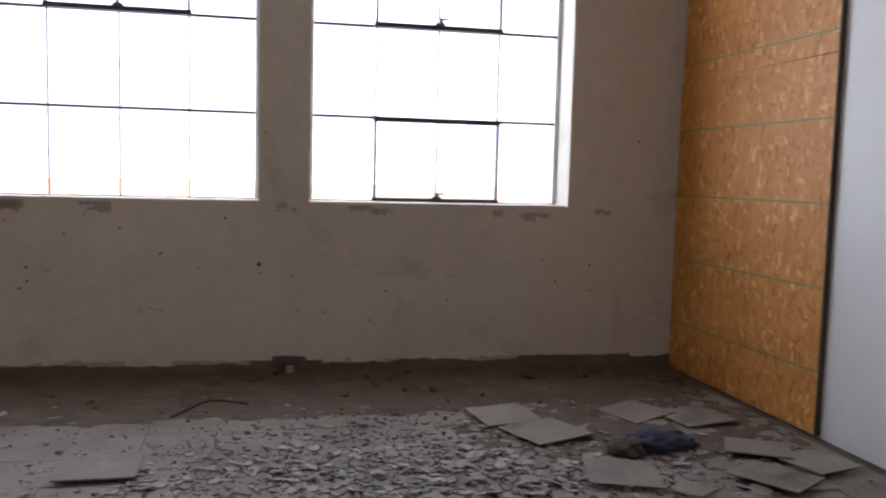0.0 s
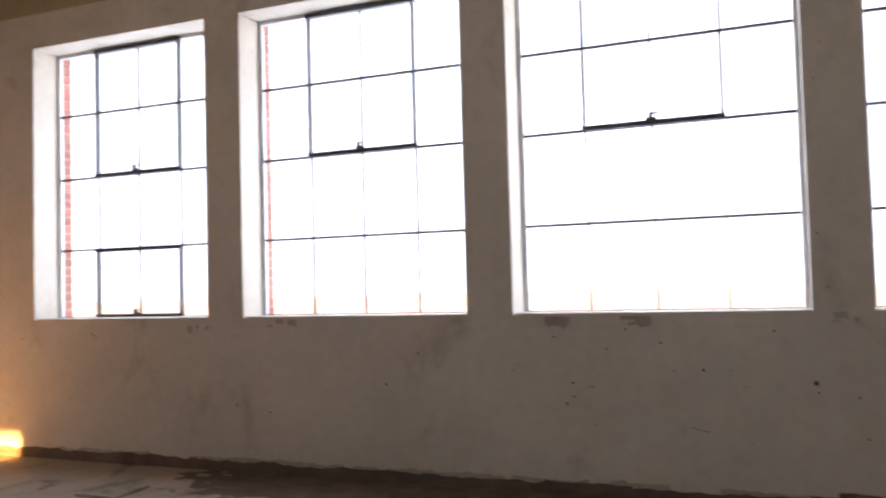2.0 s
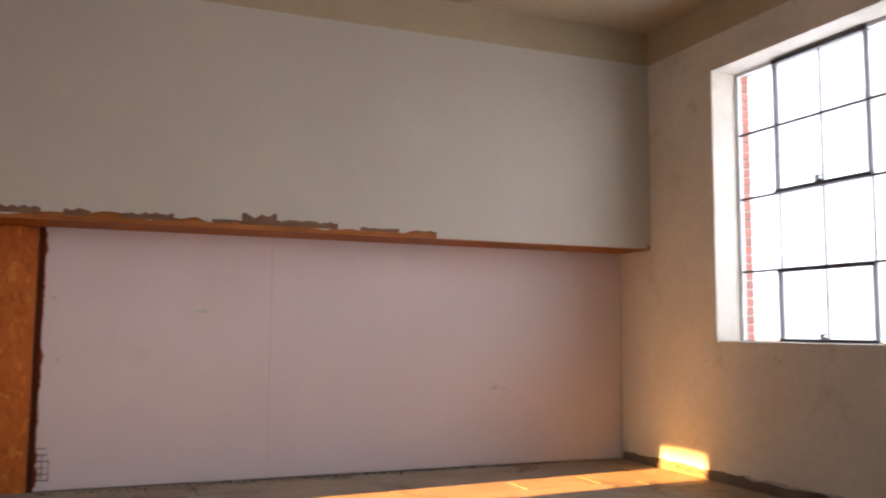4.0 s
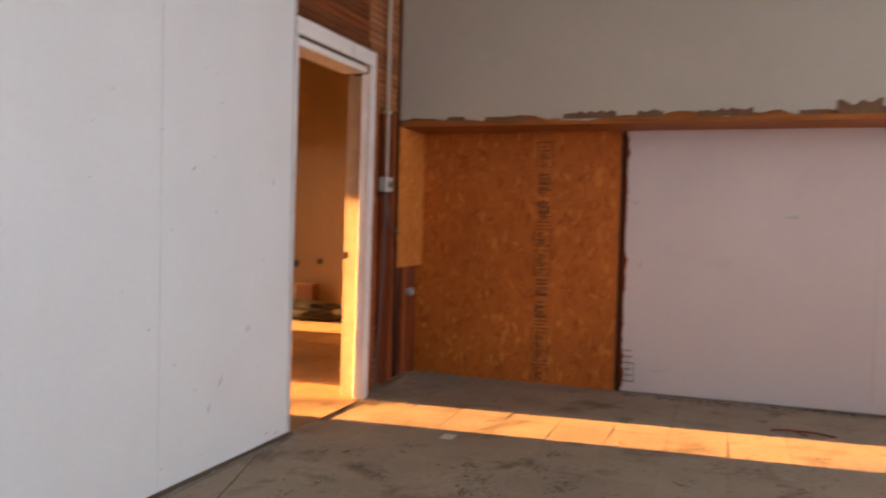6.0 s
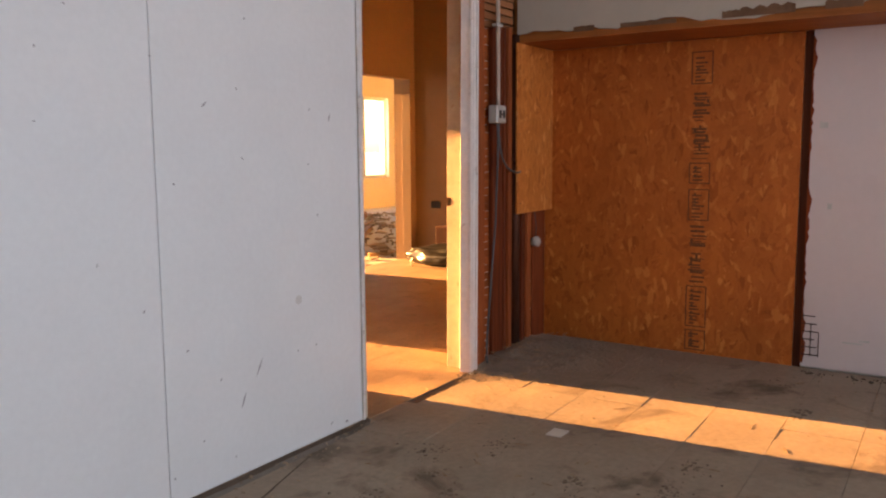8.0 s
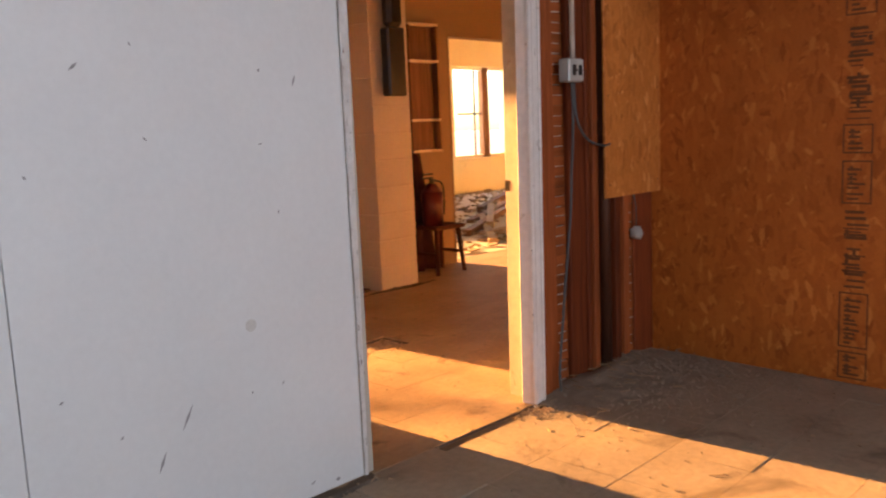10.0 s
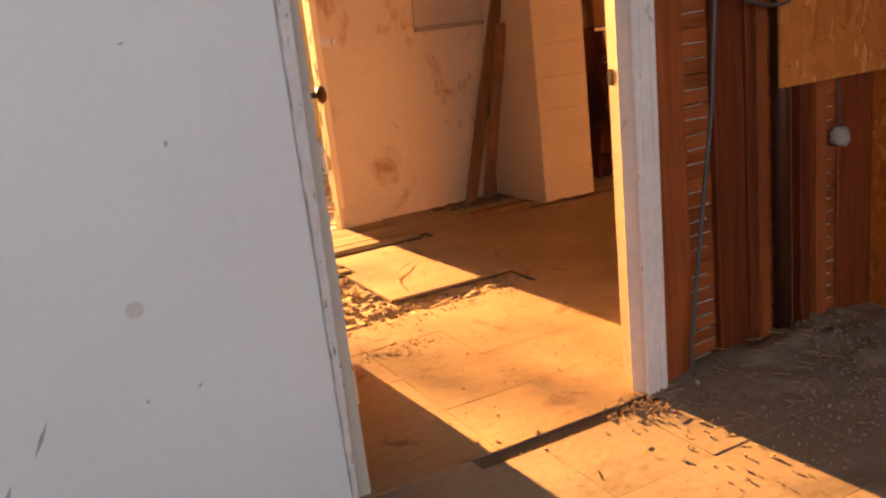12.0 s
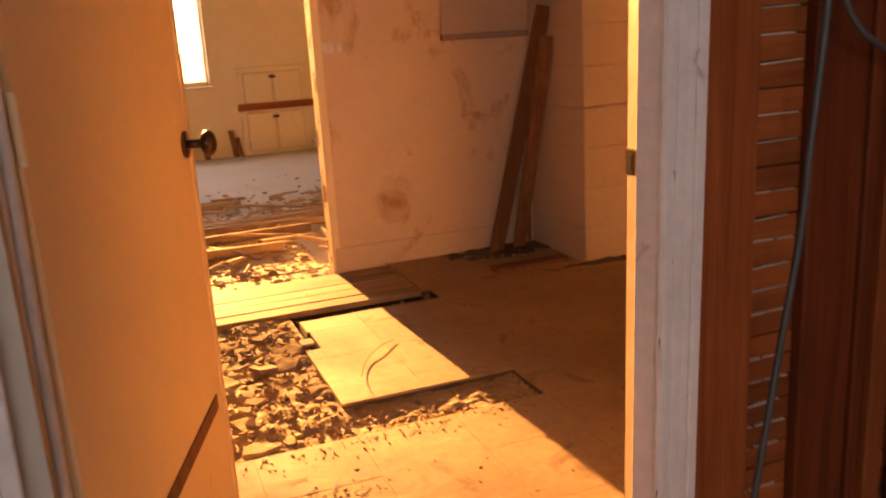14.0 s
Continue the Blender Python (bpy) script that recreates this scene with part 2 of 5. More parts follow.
BROWN_PLASTER = surface("brown_base_plaster", (0.22, 0.12, 0.062), (0.12, 0.062, 0.031), 6, 50, 0.9, bump_big=0.5, bump_fine=0.6)
STUD = wood("dark_red_brown_stud", (0.215, 0.049, 0.0115), (0.10, 0.020, 0.0055), 'z', 0.65, 0.3)
DARK_STUD = wood("blackened_stud", (0.09, 0.026, 0.010), (0.045, 0.012, 0.005), 'z', 0.7, 0.2)
STUD_LIGHT = wood("rough_brown_stud", (0.36, 0.10, 0.025), (0.19, 0.045, 0.011), 'z', 0.7, 0.2)
LATH = wood("wood_lath", (0.36, 0.10, 0.024), (0.22, 0.055, 0.013), 'x', 0.75, 0.3)
DARK_LATH = wood("darker_wood_lath", (0.22, 0.062, 0.016), (0.13, 0.034, 0.009), 'x', 0.75, 0.25)
LATH_PALE = wood("pale_wood_lath", (0.38, 0.165, 0.066), (0.25, 0.095, 0.034), 'x', 0.75, 0.3)
HEADER = wood("orange_brown_timber", (0.36, 0.13, 0.03), (0.23, 0.072, 0.016), 'y', 0.6, 0.1)
BOARD = wood("worn_floorboard", (0.44, 0.33, 0.21), (0.26, 0.17, 0.09), 'x', 0.7, 0.3)
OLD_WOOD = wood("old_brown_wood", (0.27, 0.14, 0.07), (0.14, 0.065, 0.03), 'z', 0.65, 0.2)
SHELF_WOOD = wood("red_brown_batten", (0.36, 0.13, 0.05), (0.22, 0.07, 0.025), 'x', 0.6, 0.1)
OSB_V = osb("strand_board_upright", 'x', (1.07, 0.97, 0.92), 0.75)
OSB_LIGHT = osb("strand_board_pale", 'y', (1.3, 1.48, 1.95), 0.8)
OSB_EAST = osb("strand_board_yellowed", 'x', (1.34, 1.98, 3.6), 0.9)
DOOR_PAINT = surface("aged_tan_door_paint", (0.83, 0.67, 0.42), (0.76, 0.58, 0.33), 1.3, 30, 0.5, (0.48, 0.30, 0.16), 3.4, 0.66, 0.15, 0.06, fine_mix=0.12, stain_soft=0.14)
STEEL = surface("dark_steel_sash", (0.05, 0.045, 0.05), (0.03, 0.025, 0.03), 8, 60, 0.55, (0.16, 0.13, 0.12), 20, 0.66)
WINDOW_GREY = surface("weathered_white_sash", (0.68, 0.68, 0.70), (0.55, 0.54, 0.55), 6, 40, 0.6)
BRICK = surface("red_brick", (0.36, 0.13, 0.09), (0.27, 0.09, 0.06), 12, 70, 0.85, (0.42, 0.3, 0.25), 25, 0.64, vary=0.25)
MORTAR = surface("grey_mortar", (0.42, 0.39, 0.35), (0.34, 0.31, 0.28), 12, 80, 0.9)
GALV = plain("dull_grey_metal_paint", (0.52, 0.52, 0.48), 0.45, 0.2)
BLACK = plain("black_plastic", (0.012, 0.011, 0.011), 0.35)
CABLE = plain("grey_cable_sheath", (0.07, 0.072, 0.07), 0.5)
PIPE = plain("dark_iron_pipe", (0.085, 0.032, 0.016), 0.5, 0.4)
KEY = plain("plaster_key", (0.62, 0.55, 0.46), 0.9)
BRASS = plain("dark_bronze_knob", (0.10, 0.06, 0.035), 0.3, 0.8)
CHROME = plain("bright_hasp_steel", (0.80, 0.79, 0.77), 0.35, 0.35)
RED = plain("dull_red_enamel", (0.095, 0.010, 0.007), 0.4)
INK = plain("black_stamp_ink", (0.035, 0.018, 0.010), 0.8)
SCUFF = plain("grey_scuff", (0.33, 0.32, 0.32), 0.7)
STAMP = plain("faded_stamp_ink", (0.16, 0.054, 0.014), 0.8)
GREY_WOOD = plain("grey_dusty_wood", (0.36, 0.29, 0.22), 0.8)
BARE = plain("bare_grey_wood", (0.30, 0.26, 0.225), 0.8)
GREEN_LINE = plain("green_board_line", (0.20, 0.26, 0.09), 0.7)
BLUE_CLOTH = plain("blue_black_rag", (0.03, 0.035, 0.06), 0.9)
LEAF_PALE = plain("pale_paper", (0.66, 0.62, 0.55), 0.8)
GLASS = glass_pane("window_glass")
GROUND = surface("pale_paved_ground", (0.62, 0.60, 0.57), (0.52, 0.5, 0.47), 0.3, 5, 0.9)
FOLIAGE = plain("dry_foliage", (0.09, 0.10, 0.045), 0.8)


# ---- building helpers ----
MW = pose(0, 0, 0, 0, 0, -1.971)          # west wall: local y runs along it
MN = pose(0, 6.126, 0, 0, 0, -0.806)      # north wall: local x runs along it
MI = Matrix.Identity(4)


def add_box(bm, x0, x1, y0, y1, z0, z1, m=MI, bevel=0.0):
    g = bmesh.ops.create_cube(bm, size=1)["verts"]
    for v in g:
        v.co = Vector((x0 if v.co.x < 0 else x1, y0 if v.co.y < 0 else y1, z0 if v.co.z < 0 else z1))
    if bevel:
        es = list({e for v in g for e in v.link_edges})
        g = bmesh.ops.bevel(bm, geom=es, offset=bevel, segments=1, affect='EDGES')["verts"]
    bmesh.ops.transform(bm, matrix=m, verts=g)


def boxes(*args, m=MI, bevel=0.0):
    bm = bmesh.new()
    for a in args:
        add_box(bm, *a, m=m, bevel=bevel)
    return bm


def part(name, bm, material, parent=None, label="", smooth=False):
    me = bpy.data.meshes.new(name)
    bmesh.ops.recalc_face_normals(bm, faces=bm.faces)
    bm.to_mesh(me)
    bm.free()
    if smooth:
        for q in me.polygons:
            q.use_smooth = True
    me.materials.append(material)
    ob = new(name, me)
    if parent is not None:
        ob.parent = parent
    if label:
        ob["label"] = label
    return ob


def thing(name, label, category, group="", kind="", at=(0, 0, 0)):
    e = new(name)
    e.location = at
    e.empty_display_size = 0.1
    return tagged(e, label, category, group, kind)


def structure(name, bm, material, label="", category="wall"):
    ob = part(name, bm, material)
    return tagged(ob, label, category, "", "structure")


def cyl(bm, p, q, r0, r1=None, seg=12, caps=True):
    p, q = Vector(p), Vector(q)
    d = q - p
    m = Matrix.Translation((p + q) / 2) @ d.to_track_quat('Z', 'Y').to_matrix().to_4x4()
    bmesh.ops.create_cone(bm, cap_ends=caps, segments=seg, radius1=r0, radius2=r0 if r1 is None else r1, depth=d.length, matrix=m)


def tube(bm, pts, r, seg=8):
    """A round cable through the points, smoothed between them."""
    P = [Vector(p) for p in pts]
    fine = []
    for i in range(len(P) - 1):
        a, b, c, d = P[max(i - 1, 0)], P[i], P[i + 1], P[min(i + 2, len(P) - 1)]
        for k in range(6):
            t = k / 6
            fine.append(0.5 * (2 * b + (c - a) * t + (2 * a - 5 * b + 4 * c - d) * t * t + (3 * b - a - 3 * c + d) * t ** 3))
    fine.append(P[-1])
    rings = []
    for i, p in enumerate(fine):
        d = (fine[min(i + 1, len(fine) - 1)] - fine[max(i - 1, 0)]).normalized()
        q = d.to_track_quat('Z', 'Y')
        rings.append([bm.verts.new(p + q @ Vector((r * math.cos(6.2832 * k / seg), r * math.sin(6.2832 * k / seg), 0))) for k in range(seg)])
    for a, b in zip(rings, rings[1:]):
        for k in range(seg):
            bm.faces.new((a[k], a[(k + 1) % seg], b[(k + 1) % seg], b[k]))
    bm.faces.new(rings[0][::-1])
    bm.faces.new(rings[-1])


def chip(bm, x, y, z, r, h, tilt=0.25, rnd=random, long=1.0):
    """An irregular flat flake with thickness, lying at a slight tilt."""
    n = rnd.choice((4, 5, 5, 6))
    a0 = rnd.random() * 6.28
    rot = Euler((rnd.gauss(0, tilt), rnd.gauss(0, tilt), rnd.random() * 6.28)).to_matrix()
    lo, hi = [], []
    for k in range(n):
        a = a0 + 6.2832 * (k + rnd.uniform(-0.3, 0.3)) / n
        q = r * rnd.uniform(0.6, 1.15)
        p = Vector((q * math.cos(a) * long, q * math.sin(a), 0))
        lo.append(p + Vector((0, 0, -h / 2)))
        hi.append(p * 0.9 + Vector((0, 0, h / 2)))
    c = Vector((x, y, 0))
    pts = [rot @ p for p in lo + hi]
    drop = min(p.z for p in pts)
    vs = [bm.verts.new(c + p + Vector((0, 0, z - drop))) for p in pts]
    bm.faces.new(vs[:n][::-1])
    bm.faces.new(vs[n:])
    for k in range(n):
        bm.faces.new((vs[k], vs[(k + 1) % n], vs[n + (k + 1) % n], vs[n + k]))


def sliver(bm, x, y, z, ln, w, a, tilt=0.05):
    m = Matrix.Translation((x, y, z + w / 2 + ln / 2 * abs(math.sin(tilt)))) @ Euler((0, tilt, a)).to_matrix().to_4x4()
    add_box(bm, -ln / 2, ln / 2, -w / 2, w / 2, -w / 2, w / 2, m=m)


def ragged(bm, length, base, top, step, amp, y0, y1, m=MI, seed=0, up=True, along=0.0):
    """A slab whose one long edge is broken off unevenly."""
    r = random.Random(seed)
    n = max(2, int(length / step))
    row = []
    h = 0.0
    for i in range(n + 1):
        h = 0.6 * h + r.uniform(-amp, amp)
        e = (top + h) if up else (base + h)
        x = along + length * i / n
        lo, hi = (base, max(e, base + 0.006)) if up else (min(e, top - 0.006), top)
        row.append([bm.verts.new(m @ Vector(p)) for p in ((x, y0, lo), (x, y1, lo), (x, y1, hi), (x, y0, hi))])
    for a, b in zip(row, row[1:]):
        for k in range(4):
            bm.faces.new((a[k], b[k], b[(k + 1) % 4], a[(k + 1) % 4]))
    bm.faces.new(row[0])
    bm.faces.new(row[-1][::-1])


# ---- the large structure ----
ZC, ZB, ZL, XO, EX = 3.66, 3.37, 1.82, 0.461, 9.50
WX0, WP, WW, ZS, ZT, SASH = 1.455, 1.894, 1.604, 1.023, 3.103, 0.244

structure("ground", boxes((-400, 400, -400, 400, -0.8, -0.6)), GROUND, "pale paved ground around the building", "ground")
haze, hn, hl = nodes_of("bright_haze")
hem = hn.new("ShaderNodeEmission")
hem.inputs[0].default_value = (1.0, 0.985, 1.0, 1)
hem.inputs[1].default_value = 0.23
hl.new(hem.outputs[0], hn["Material Output"].inputs[0])
structure("backdrop", boxes((-300, 300, 160, 161, -0.6, 80)), haze, "bright white haze beyond the windows", "backdrop")
structure("floor", boxes((-2.9, 9.8, 0.076, 6.5, -0.25, -0.013), (-2.9, 9.8, 0.006, 0.076, -0.25, -0.016), (-2.9, 5.0, -2.98, 0.006, -0.25, -0.046), (1.0, 1.96, 0.0055, 0.0085, -0.25, -0.003)), SUBFLOOR, "dirty subfloor under broken floor tiles", "floor")
structure("floor_far_room", boxes((-10.5, 5.0, -8.3, -4.25, -0.25, -0.02), (-10.5, 0.4, -4.25, -2.98, -0.25, -0.021), (0.4, 5.0, -4.25, -2.98, -0.25, -0.06)), CONCRETE, "pale concrete floor with dust and debris", "floor")
structure("ceiling", boxes((-10.5, 10, -8.4, 6.6, ZC, ZC + 0.2)), CEILING, "tan painted ceiling", "ceiling")

# north wall with its four openings
bm = boxes((-0.6, EX + 0.3, 0, 0.25, -0.3, ZS), m=MN)
add_box(bm, -0.6, EX + 0.3, 0, 0.25, ZT, ZB, m=MN)
edges = [-0.6] + [v for i in range(4) for v in (WX0 + WP * i, WX0 + WP * i + WW)] + [EX + 0.3]
for a, b in zip(edges[0::2], edges[1::2]):
    add_box(bm, a, b, 0, 0.25, ZS, ZT, m=MN)
wall_n = structure("wall_north", bm, PLASTER, "grey-tan plastered wall with four tall windows")
structure("wall_north_band", boxes((-0.6, EX + 0.3, 0, 0.25, ZB, ZC), m=MN), BAND, "olive-tan painted band under the ceiling")
bm = bmesh.new()
ragged(bm, EX - 0.1, -0.02, 0.070, 0.04, 0.009, -0.005, 0.004, MN, 3, True, 0.25)
ragged(bm, EX - 0.1, -0.02, 0.035, 0.03, 0.012, -0.014, -0.004, MN, 4, True, 0.25)
for a, ln, top in ((6.80, 0.42, 0.085), (6.93, 0.20, 0.112), (8.45, 0.75, 0.088), (5.4, 0.5, 0.08)):
    ragged(bm, ln, 0.0, top, 0.03, 0.005, -0.0065, 0.003, MN, int(a * 100), True, a)
structure("baseboard", bm, GRIME, "dark grimy strip where the baseboard is gone", "baseboard")

# outer brick skin of the north wall
bm = boxes((-0.8, EX + 0.5, 0.26, 0.37, -0.6, ZS - 0.03), (-0.8, EX + 0.5, 0.26, 0.37, ZT, ZC + 0.3), m=MN)
for a, b in zip(edges[0::2], edges[1::2]):
    add_box(bm, a + 0.012, b - 0.012, 0.262, 0.368, ZS - 0.03, ZT, m=MN)
outer = structure("wall_north_brick", bm, MORTAR, "red brick outer face with grey mortar")

# west wall: recessed lower part, upper part standing forward on a timber header
structure("wall_west", boxes((-0.3, -0.002, -0.2, 6.4, -0.3, ZC), m=MW), UPPER, "wall behind the boards")
structure("wall_west_upper", boxes((0.0, XO - 0.016, -0.03, 6.25, ZL, ZB), m=MW), HEADER, "upper wall standing forward on a timber header")
bm = bmesh.new()
ragged(bm, 6.15, ZL + 0.012, ZB, 0.05, 0.016, -0.016, 0.0, MW @ pose(XO, 0, 0, 0, 0, 90) @ Matrix.Scale(-1, 4, (0, 1, 0)), 11, False, 0.0)
structure("wall_west_plaster", bm, UPPER, "dull white plaster with a broken lower edge")
structure("wall_west_band", boxes((0.0, XO - 0.001, -0.03, 6.25, ZB, ZC), m=MW), BAND, "olive-tan painted band under the ceiling")
structure("wall_west_plaster_edge", boxes((XO - 0.0035, XO + 0.0015, 4.2, 6.1, ZL - 0.030, ZL + 0.085), m=MW), UPPER, "dull white plaster down to the broken edge")
structure("trim_header", boxes((0.0, XO - 0.004, 0.0, 6.13, ZL - 0.035, ZL - 0.001), m=MW), HEADER, "orange-brown timber soffit below the upper wall", "trim")
for k, (a, b) in enumerate(((1.50, 3.045), (3.047, 6.12))):
    structure("wall_west_board_%d" % (k + 1), boxes((0.0, 0.022, a, b, 0.012, ZL - 0.036), m=MW), DRYWALL, "pinkish white wallboard with scuffs")

# south wall: painted panels east of the door, bare studs and lath west of it
structure("wall_south", boxes((1.935, EX + 0.3, -0.15, -0.014, -0.3, ZC)), UPPER, "partition behind painted panels")
structure("wall_south_lintel", boxes((-0.3, 1.935, -0.15, -0.045, 2.13, ZC)), BROWN_PLASTER, "partition above the door")
structure("wall_south_back", boxes((-0.3, 0.955, -0.15, -0.118, -0.3, 2.13)), BROWN_PLASTER, "back of the hall plaster behind the lath")
structure("wall_east", boxes((EX, EX + 0.25, -0.2, 6.4, -0.3, ZC)), PANEL, "bluish white painted wall")

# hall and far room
# Pieces at y -2.83 take the tan that has the shade in it.
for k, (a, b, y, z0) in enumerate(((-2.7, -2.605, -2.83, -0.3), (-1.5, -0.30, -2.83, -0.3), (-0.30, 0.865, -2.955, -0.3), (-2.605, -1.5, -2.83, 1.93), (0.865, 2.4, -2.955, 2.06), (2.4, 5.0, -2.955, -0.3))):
    structure("wall_hall_south_%d" % (k + 1), boxes((a, b, -2.925 if y == -2.83 else -3.045, y, z0, ZC)), SHADED_TAN if y == -2.83 else CREAM, "tan hall partition with shade put in its colour" if y == -2.83 else "stained cream hall partition")
structure("wall_hall_west", boxes((-2.95, -2.7, -3.1, -0.0, -0.3, ZC)), SHADED_TAN, "tan hall wall with shade put in its colour")
structure("wall_hall_east", boxes((4.75, 5.0, -8.3, -0.15, -0.3, ZC)), CREAM, "cream wall closing the hall")
structure("wall_hall_north", boxes((-2.7, 0.90, -0.19, -0.152, -0.3, ZC), (2.05, 4.75, -0.19, -0.152, -0.3, ZC), (0.90, 2.05, -0.19, -0.152, 2.2, ZC)), CREAM, "cream hall side of the partition")
FY = -8.1
bm = bmesh.new()
spans = [(-9.6, -6.75, 0.61, 2.24), (-2.5, -0.95, 0.74, 2.77), (0.81, 2.75, 0.74, 2.77)]
x = -10.6
for a, b, s, t in spans:
    add_box(bm, x, a, FY - 0.25, FY, -0.6, ZC)
    add_box(bm, a, b, FY - 0.25, FY, -0.6, s)
    add_box(bm, a, b, FY - 0.25, FY, t, ZC)
    x = b
add_box(bm, x, 5.0, FY - 0.25, FY, -0.6, ZC)
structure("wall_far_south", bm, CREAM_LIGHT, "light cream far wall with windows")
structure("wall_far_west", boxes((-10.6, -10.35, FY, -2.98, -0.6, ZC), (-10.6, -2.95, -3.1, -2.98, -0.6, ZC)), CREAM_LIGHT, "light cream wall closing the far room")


# ---- windows of the north wall ----
def bar(x0, x1, z0, z1, y0, y1, bevel=0.0):
    return boxes((x0, x1, y0, y1, z0, z1), m=MN, bevel=bevel)


def steel_window(i, low_vent):
    a = WX0 + WP * i
    b = a + WW
    w = thing("window_%d" % (i + 1), "tall steel sash window with small panes and " + ("two vents" if low_vent else "an upper vent"), "window", "north windows", "structure", MN @ Vector(((a + b) / 2, SASH, ZS)))
    inv = Matrix.Translation(-w.location)

    def put(name, bm, mat, label=""):
        bmesh.ops.transform(bm, matrix=inv, verts=bm.verts)
        return part(name, bm, mat, w, label)
    y0, y1 = SASH - 0.012, SASH + 0.018
    put("frame", boxes((a, a + 0.028, y0, y1, ZS, ZT), (b - 0.028, b, y0, y1, ZS, ZT), (a, b, y0, y1, ZT - 0.026, ZT), m=MN), WINDOW_GREY, "weathered pale steel frame")
    put("bottom_rail", boxes((a + 0.028, b - 0.028, y0, y1, ZS, ZS + 0.018), m=MN), STEEL, "dark rusted bottom rail")
    put("sill", boxes((a + 0.003, b - 0.003, 0.012, SASH - 0.014, ZS - 0.001, ZS + 0.012), m=MN, bevel=0.004), PLASTER, "plastered inner sill")
    cols = [a + 0.02 + (WW - 0.04) * k / 4 for k in range(5)]
    rows = [ZS + 0.012, 1.554, 2.110, 2.610, ZT - 0.014]
    for z in rows[1:4]:
        put("muntin", bar(a, b, z - 0.008, z + 0.008, y0 + 0.004, y1 - 0.004), STEEL)
    for x in cols[1:4]:
        put("muntin", bar(x - 0.0048, x + 0.0048, ZS, ZT, y0 + 0.006, y1 - 0.006), STEEL)
    vents = [(rows[2], rows[4])] + ([(rows[0], rows[1])] if low_vent else [])
    for lo, hi in vents:
        x0, x1 = cols[1], cols[3]
        v = put("vent_sash", boxes((x0 - 0.016, x1 + 0.016, y0 - 0.02, y0 + 0.012, lo - 0.004, lo + 0.024), (x0 - 0.016, x1 + 0.016, y0 - 0.02, y0 + 0.012, hi - 0.024, hi + 0.004),
                                   (x0 - 0.008, x0 + 0.006, y0 - 0.02, y0 + 0.012, lo, hi), (x1 - 0.006, x1 + 0.008, y0 - 0.02, y0 + 0.012, lo, hi), m=MN), STEEL, "dark steel vent sash")
        c = (x0 + x1) / 2
        bm2 = boxes((c - 0.03, c + 0.03, y0 - 0.035, y0 - 0.018, lo + 0.020, lo + 0.038), (c - 0.009, c + 0.009, y0 - 0.06, y0 - 0.03, lo + 0.03, lo + 0.062), (c + 0.005, c + 0.045, y0 - 0.06, y0 - 0.045, lo + 0.05, lo + 0.06), m=MN, bevel=0.003)
        bmesh.ops.transform(bm2, matrix=inv, verts=bm2.verts)
        part("latch", bm2, STEEL, v)
    for p in range(4):
        for q in range(4):
            g = put("pane", boxes((cols[p] + 0.009, cols[p + 1] - 0.009, SASH + 0.001, SASH + 0.004, rows[q] + 0.01, rows[q + 1] - 0.01), m=MN), GLASS)
            g.visible_shadow = False
    return w


for i in range(4):
    steel_window(i, i in (0, 3))

# far room windows: a timber one by the cabinet, its twin, and a wider one with posts
for k, (a, b, s, t) in enumerate(spans):
    w = thing("window_%d" % (5 + k), "bright timber window in the cream far wall", "window", "far room windows", "structure", ((a + b) / 2, FY - 0.12, s))
    o = w.location
    y0, y1 = -0.04, 0.04
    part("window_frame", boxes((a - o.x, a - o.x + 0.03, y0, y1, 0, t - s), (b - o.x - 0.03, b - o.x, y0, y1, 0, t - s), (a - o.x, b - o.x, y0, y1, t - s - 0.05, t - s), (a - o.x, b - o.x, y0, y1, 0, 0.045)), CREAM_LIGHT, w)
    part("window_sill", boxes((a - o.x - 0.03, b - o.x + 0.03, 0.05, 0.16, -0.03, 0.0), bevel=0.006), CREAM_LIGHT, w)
    if k == 0:
        part("post", boxes((-8.20 - o.x, -8.03 - o.x, -0.05, 0.06, 0, t - s)), OLD_WOOD, w, "bare brown timber post")
        part("post", boxes((-8.86 - o.x, -8.64 - o.x, -0.05, 0.06, 0, t - s)), CREAM_LIGHT, w)
        part("post", boxes((-7.25 - o.x, -7.14 - o.x, -0.05, 0.06, 0, t - s)), CREAM_LIGHT, w)
        part("muntin", boxes((-7.88 - o.x, -7.84 - o.x, -0.01, 0.01, 0, t - s)), STEEL, w)
        part("muntin", boxes((-8.03 - o.x, -7.40 - o.x, -0.01, 0.01, 0.78, 0.81)), STEEL, w)

# brick jambs outside the sashes
brick_me = []
for k in range(2):
    bmb = boxes((-0.1, 0.1, -0.054, 0.054, -0.029, 0.029), bevel=0.004)
    me = bpy.data.meshes.new("brick")
    bmb.to_mesh(me)
    bmb.free()
    me.materials.append(BRICK)
    brick_me.append(me)
for a, b in zip(edges[0::2], edges[1::2]):
    for c in range(31):
        for side, x in ((-1, a), (1, b)):
            if x < 0 or x > EX:
                continue
            half = 0.1 if c % 2 else 0.05
            ob = new("brick", brick_me[0])
            ob.parent = outer
            s = Matrix.Diagonal((half / 0.1, 1, 1, 1))
            xc = x + half if side < 0 else x - half
            ob.matrix_basis = MN @ Matrix.Translation((xc, 0.316, ZS + 0.005 + 0.067 * (c + 0.5))) @ s

# ---- door in the south wall ----
door = thing("door_1", "open painted wooden door in a worn white frame", "door", "", "structure", (1.93, -0.11, 0))


def rel(bm, ob):
    bmesh.ops.transform(bm, matrix=Matrix.Translation(-Vector(ob.location)), verts=bm.verts)
    return bm


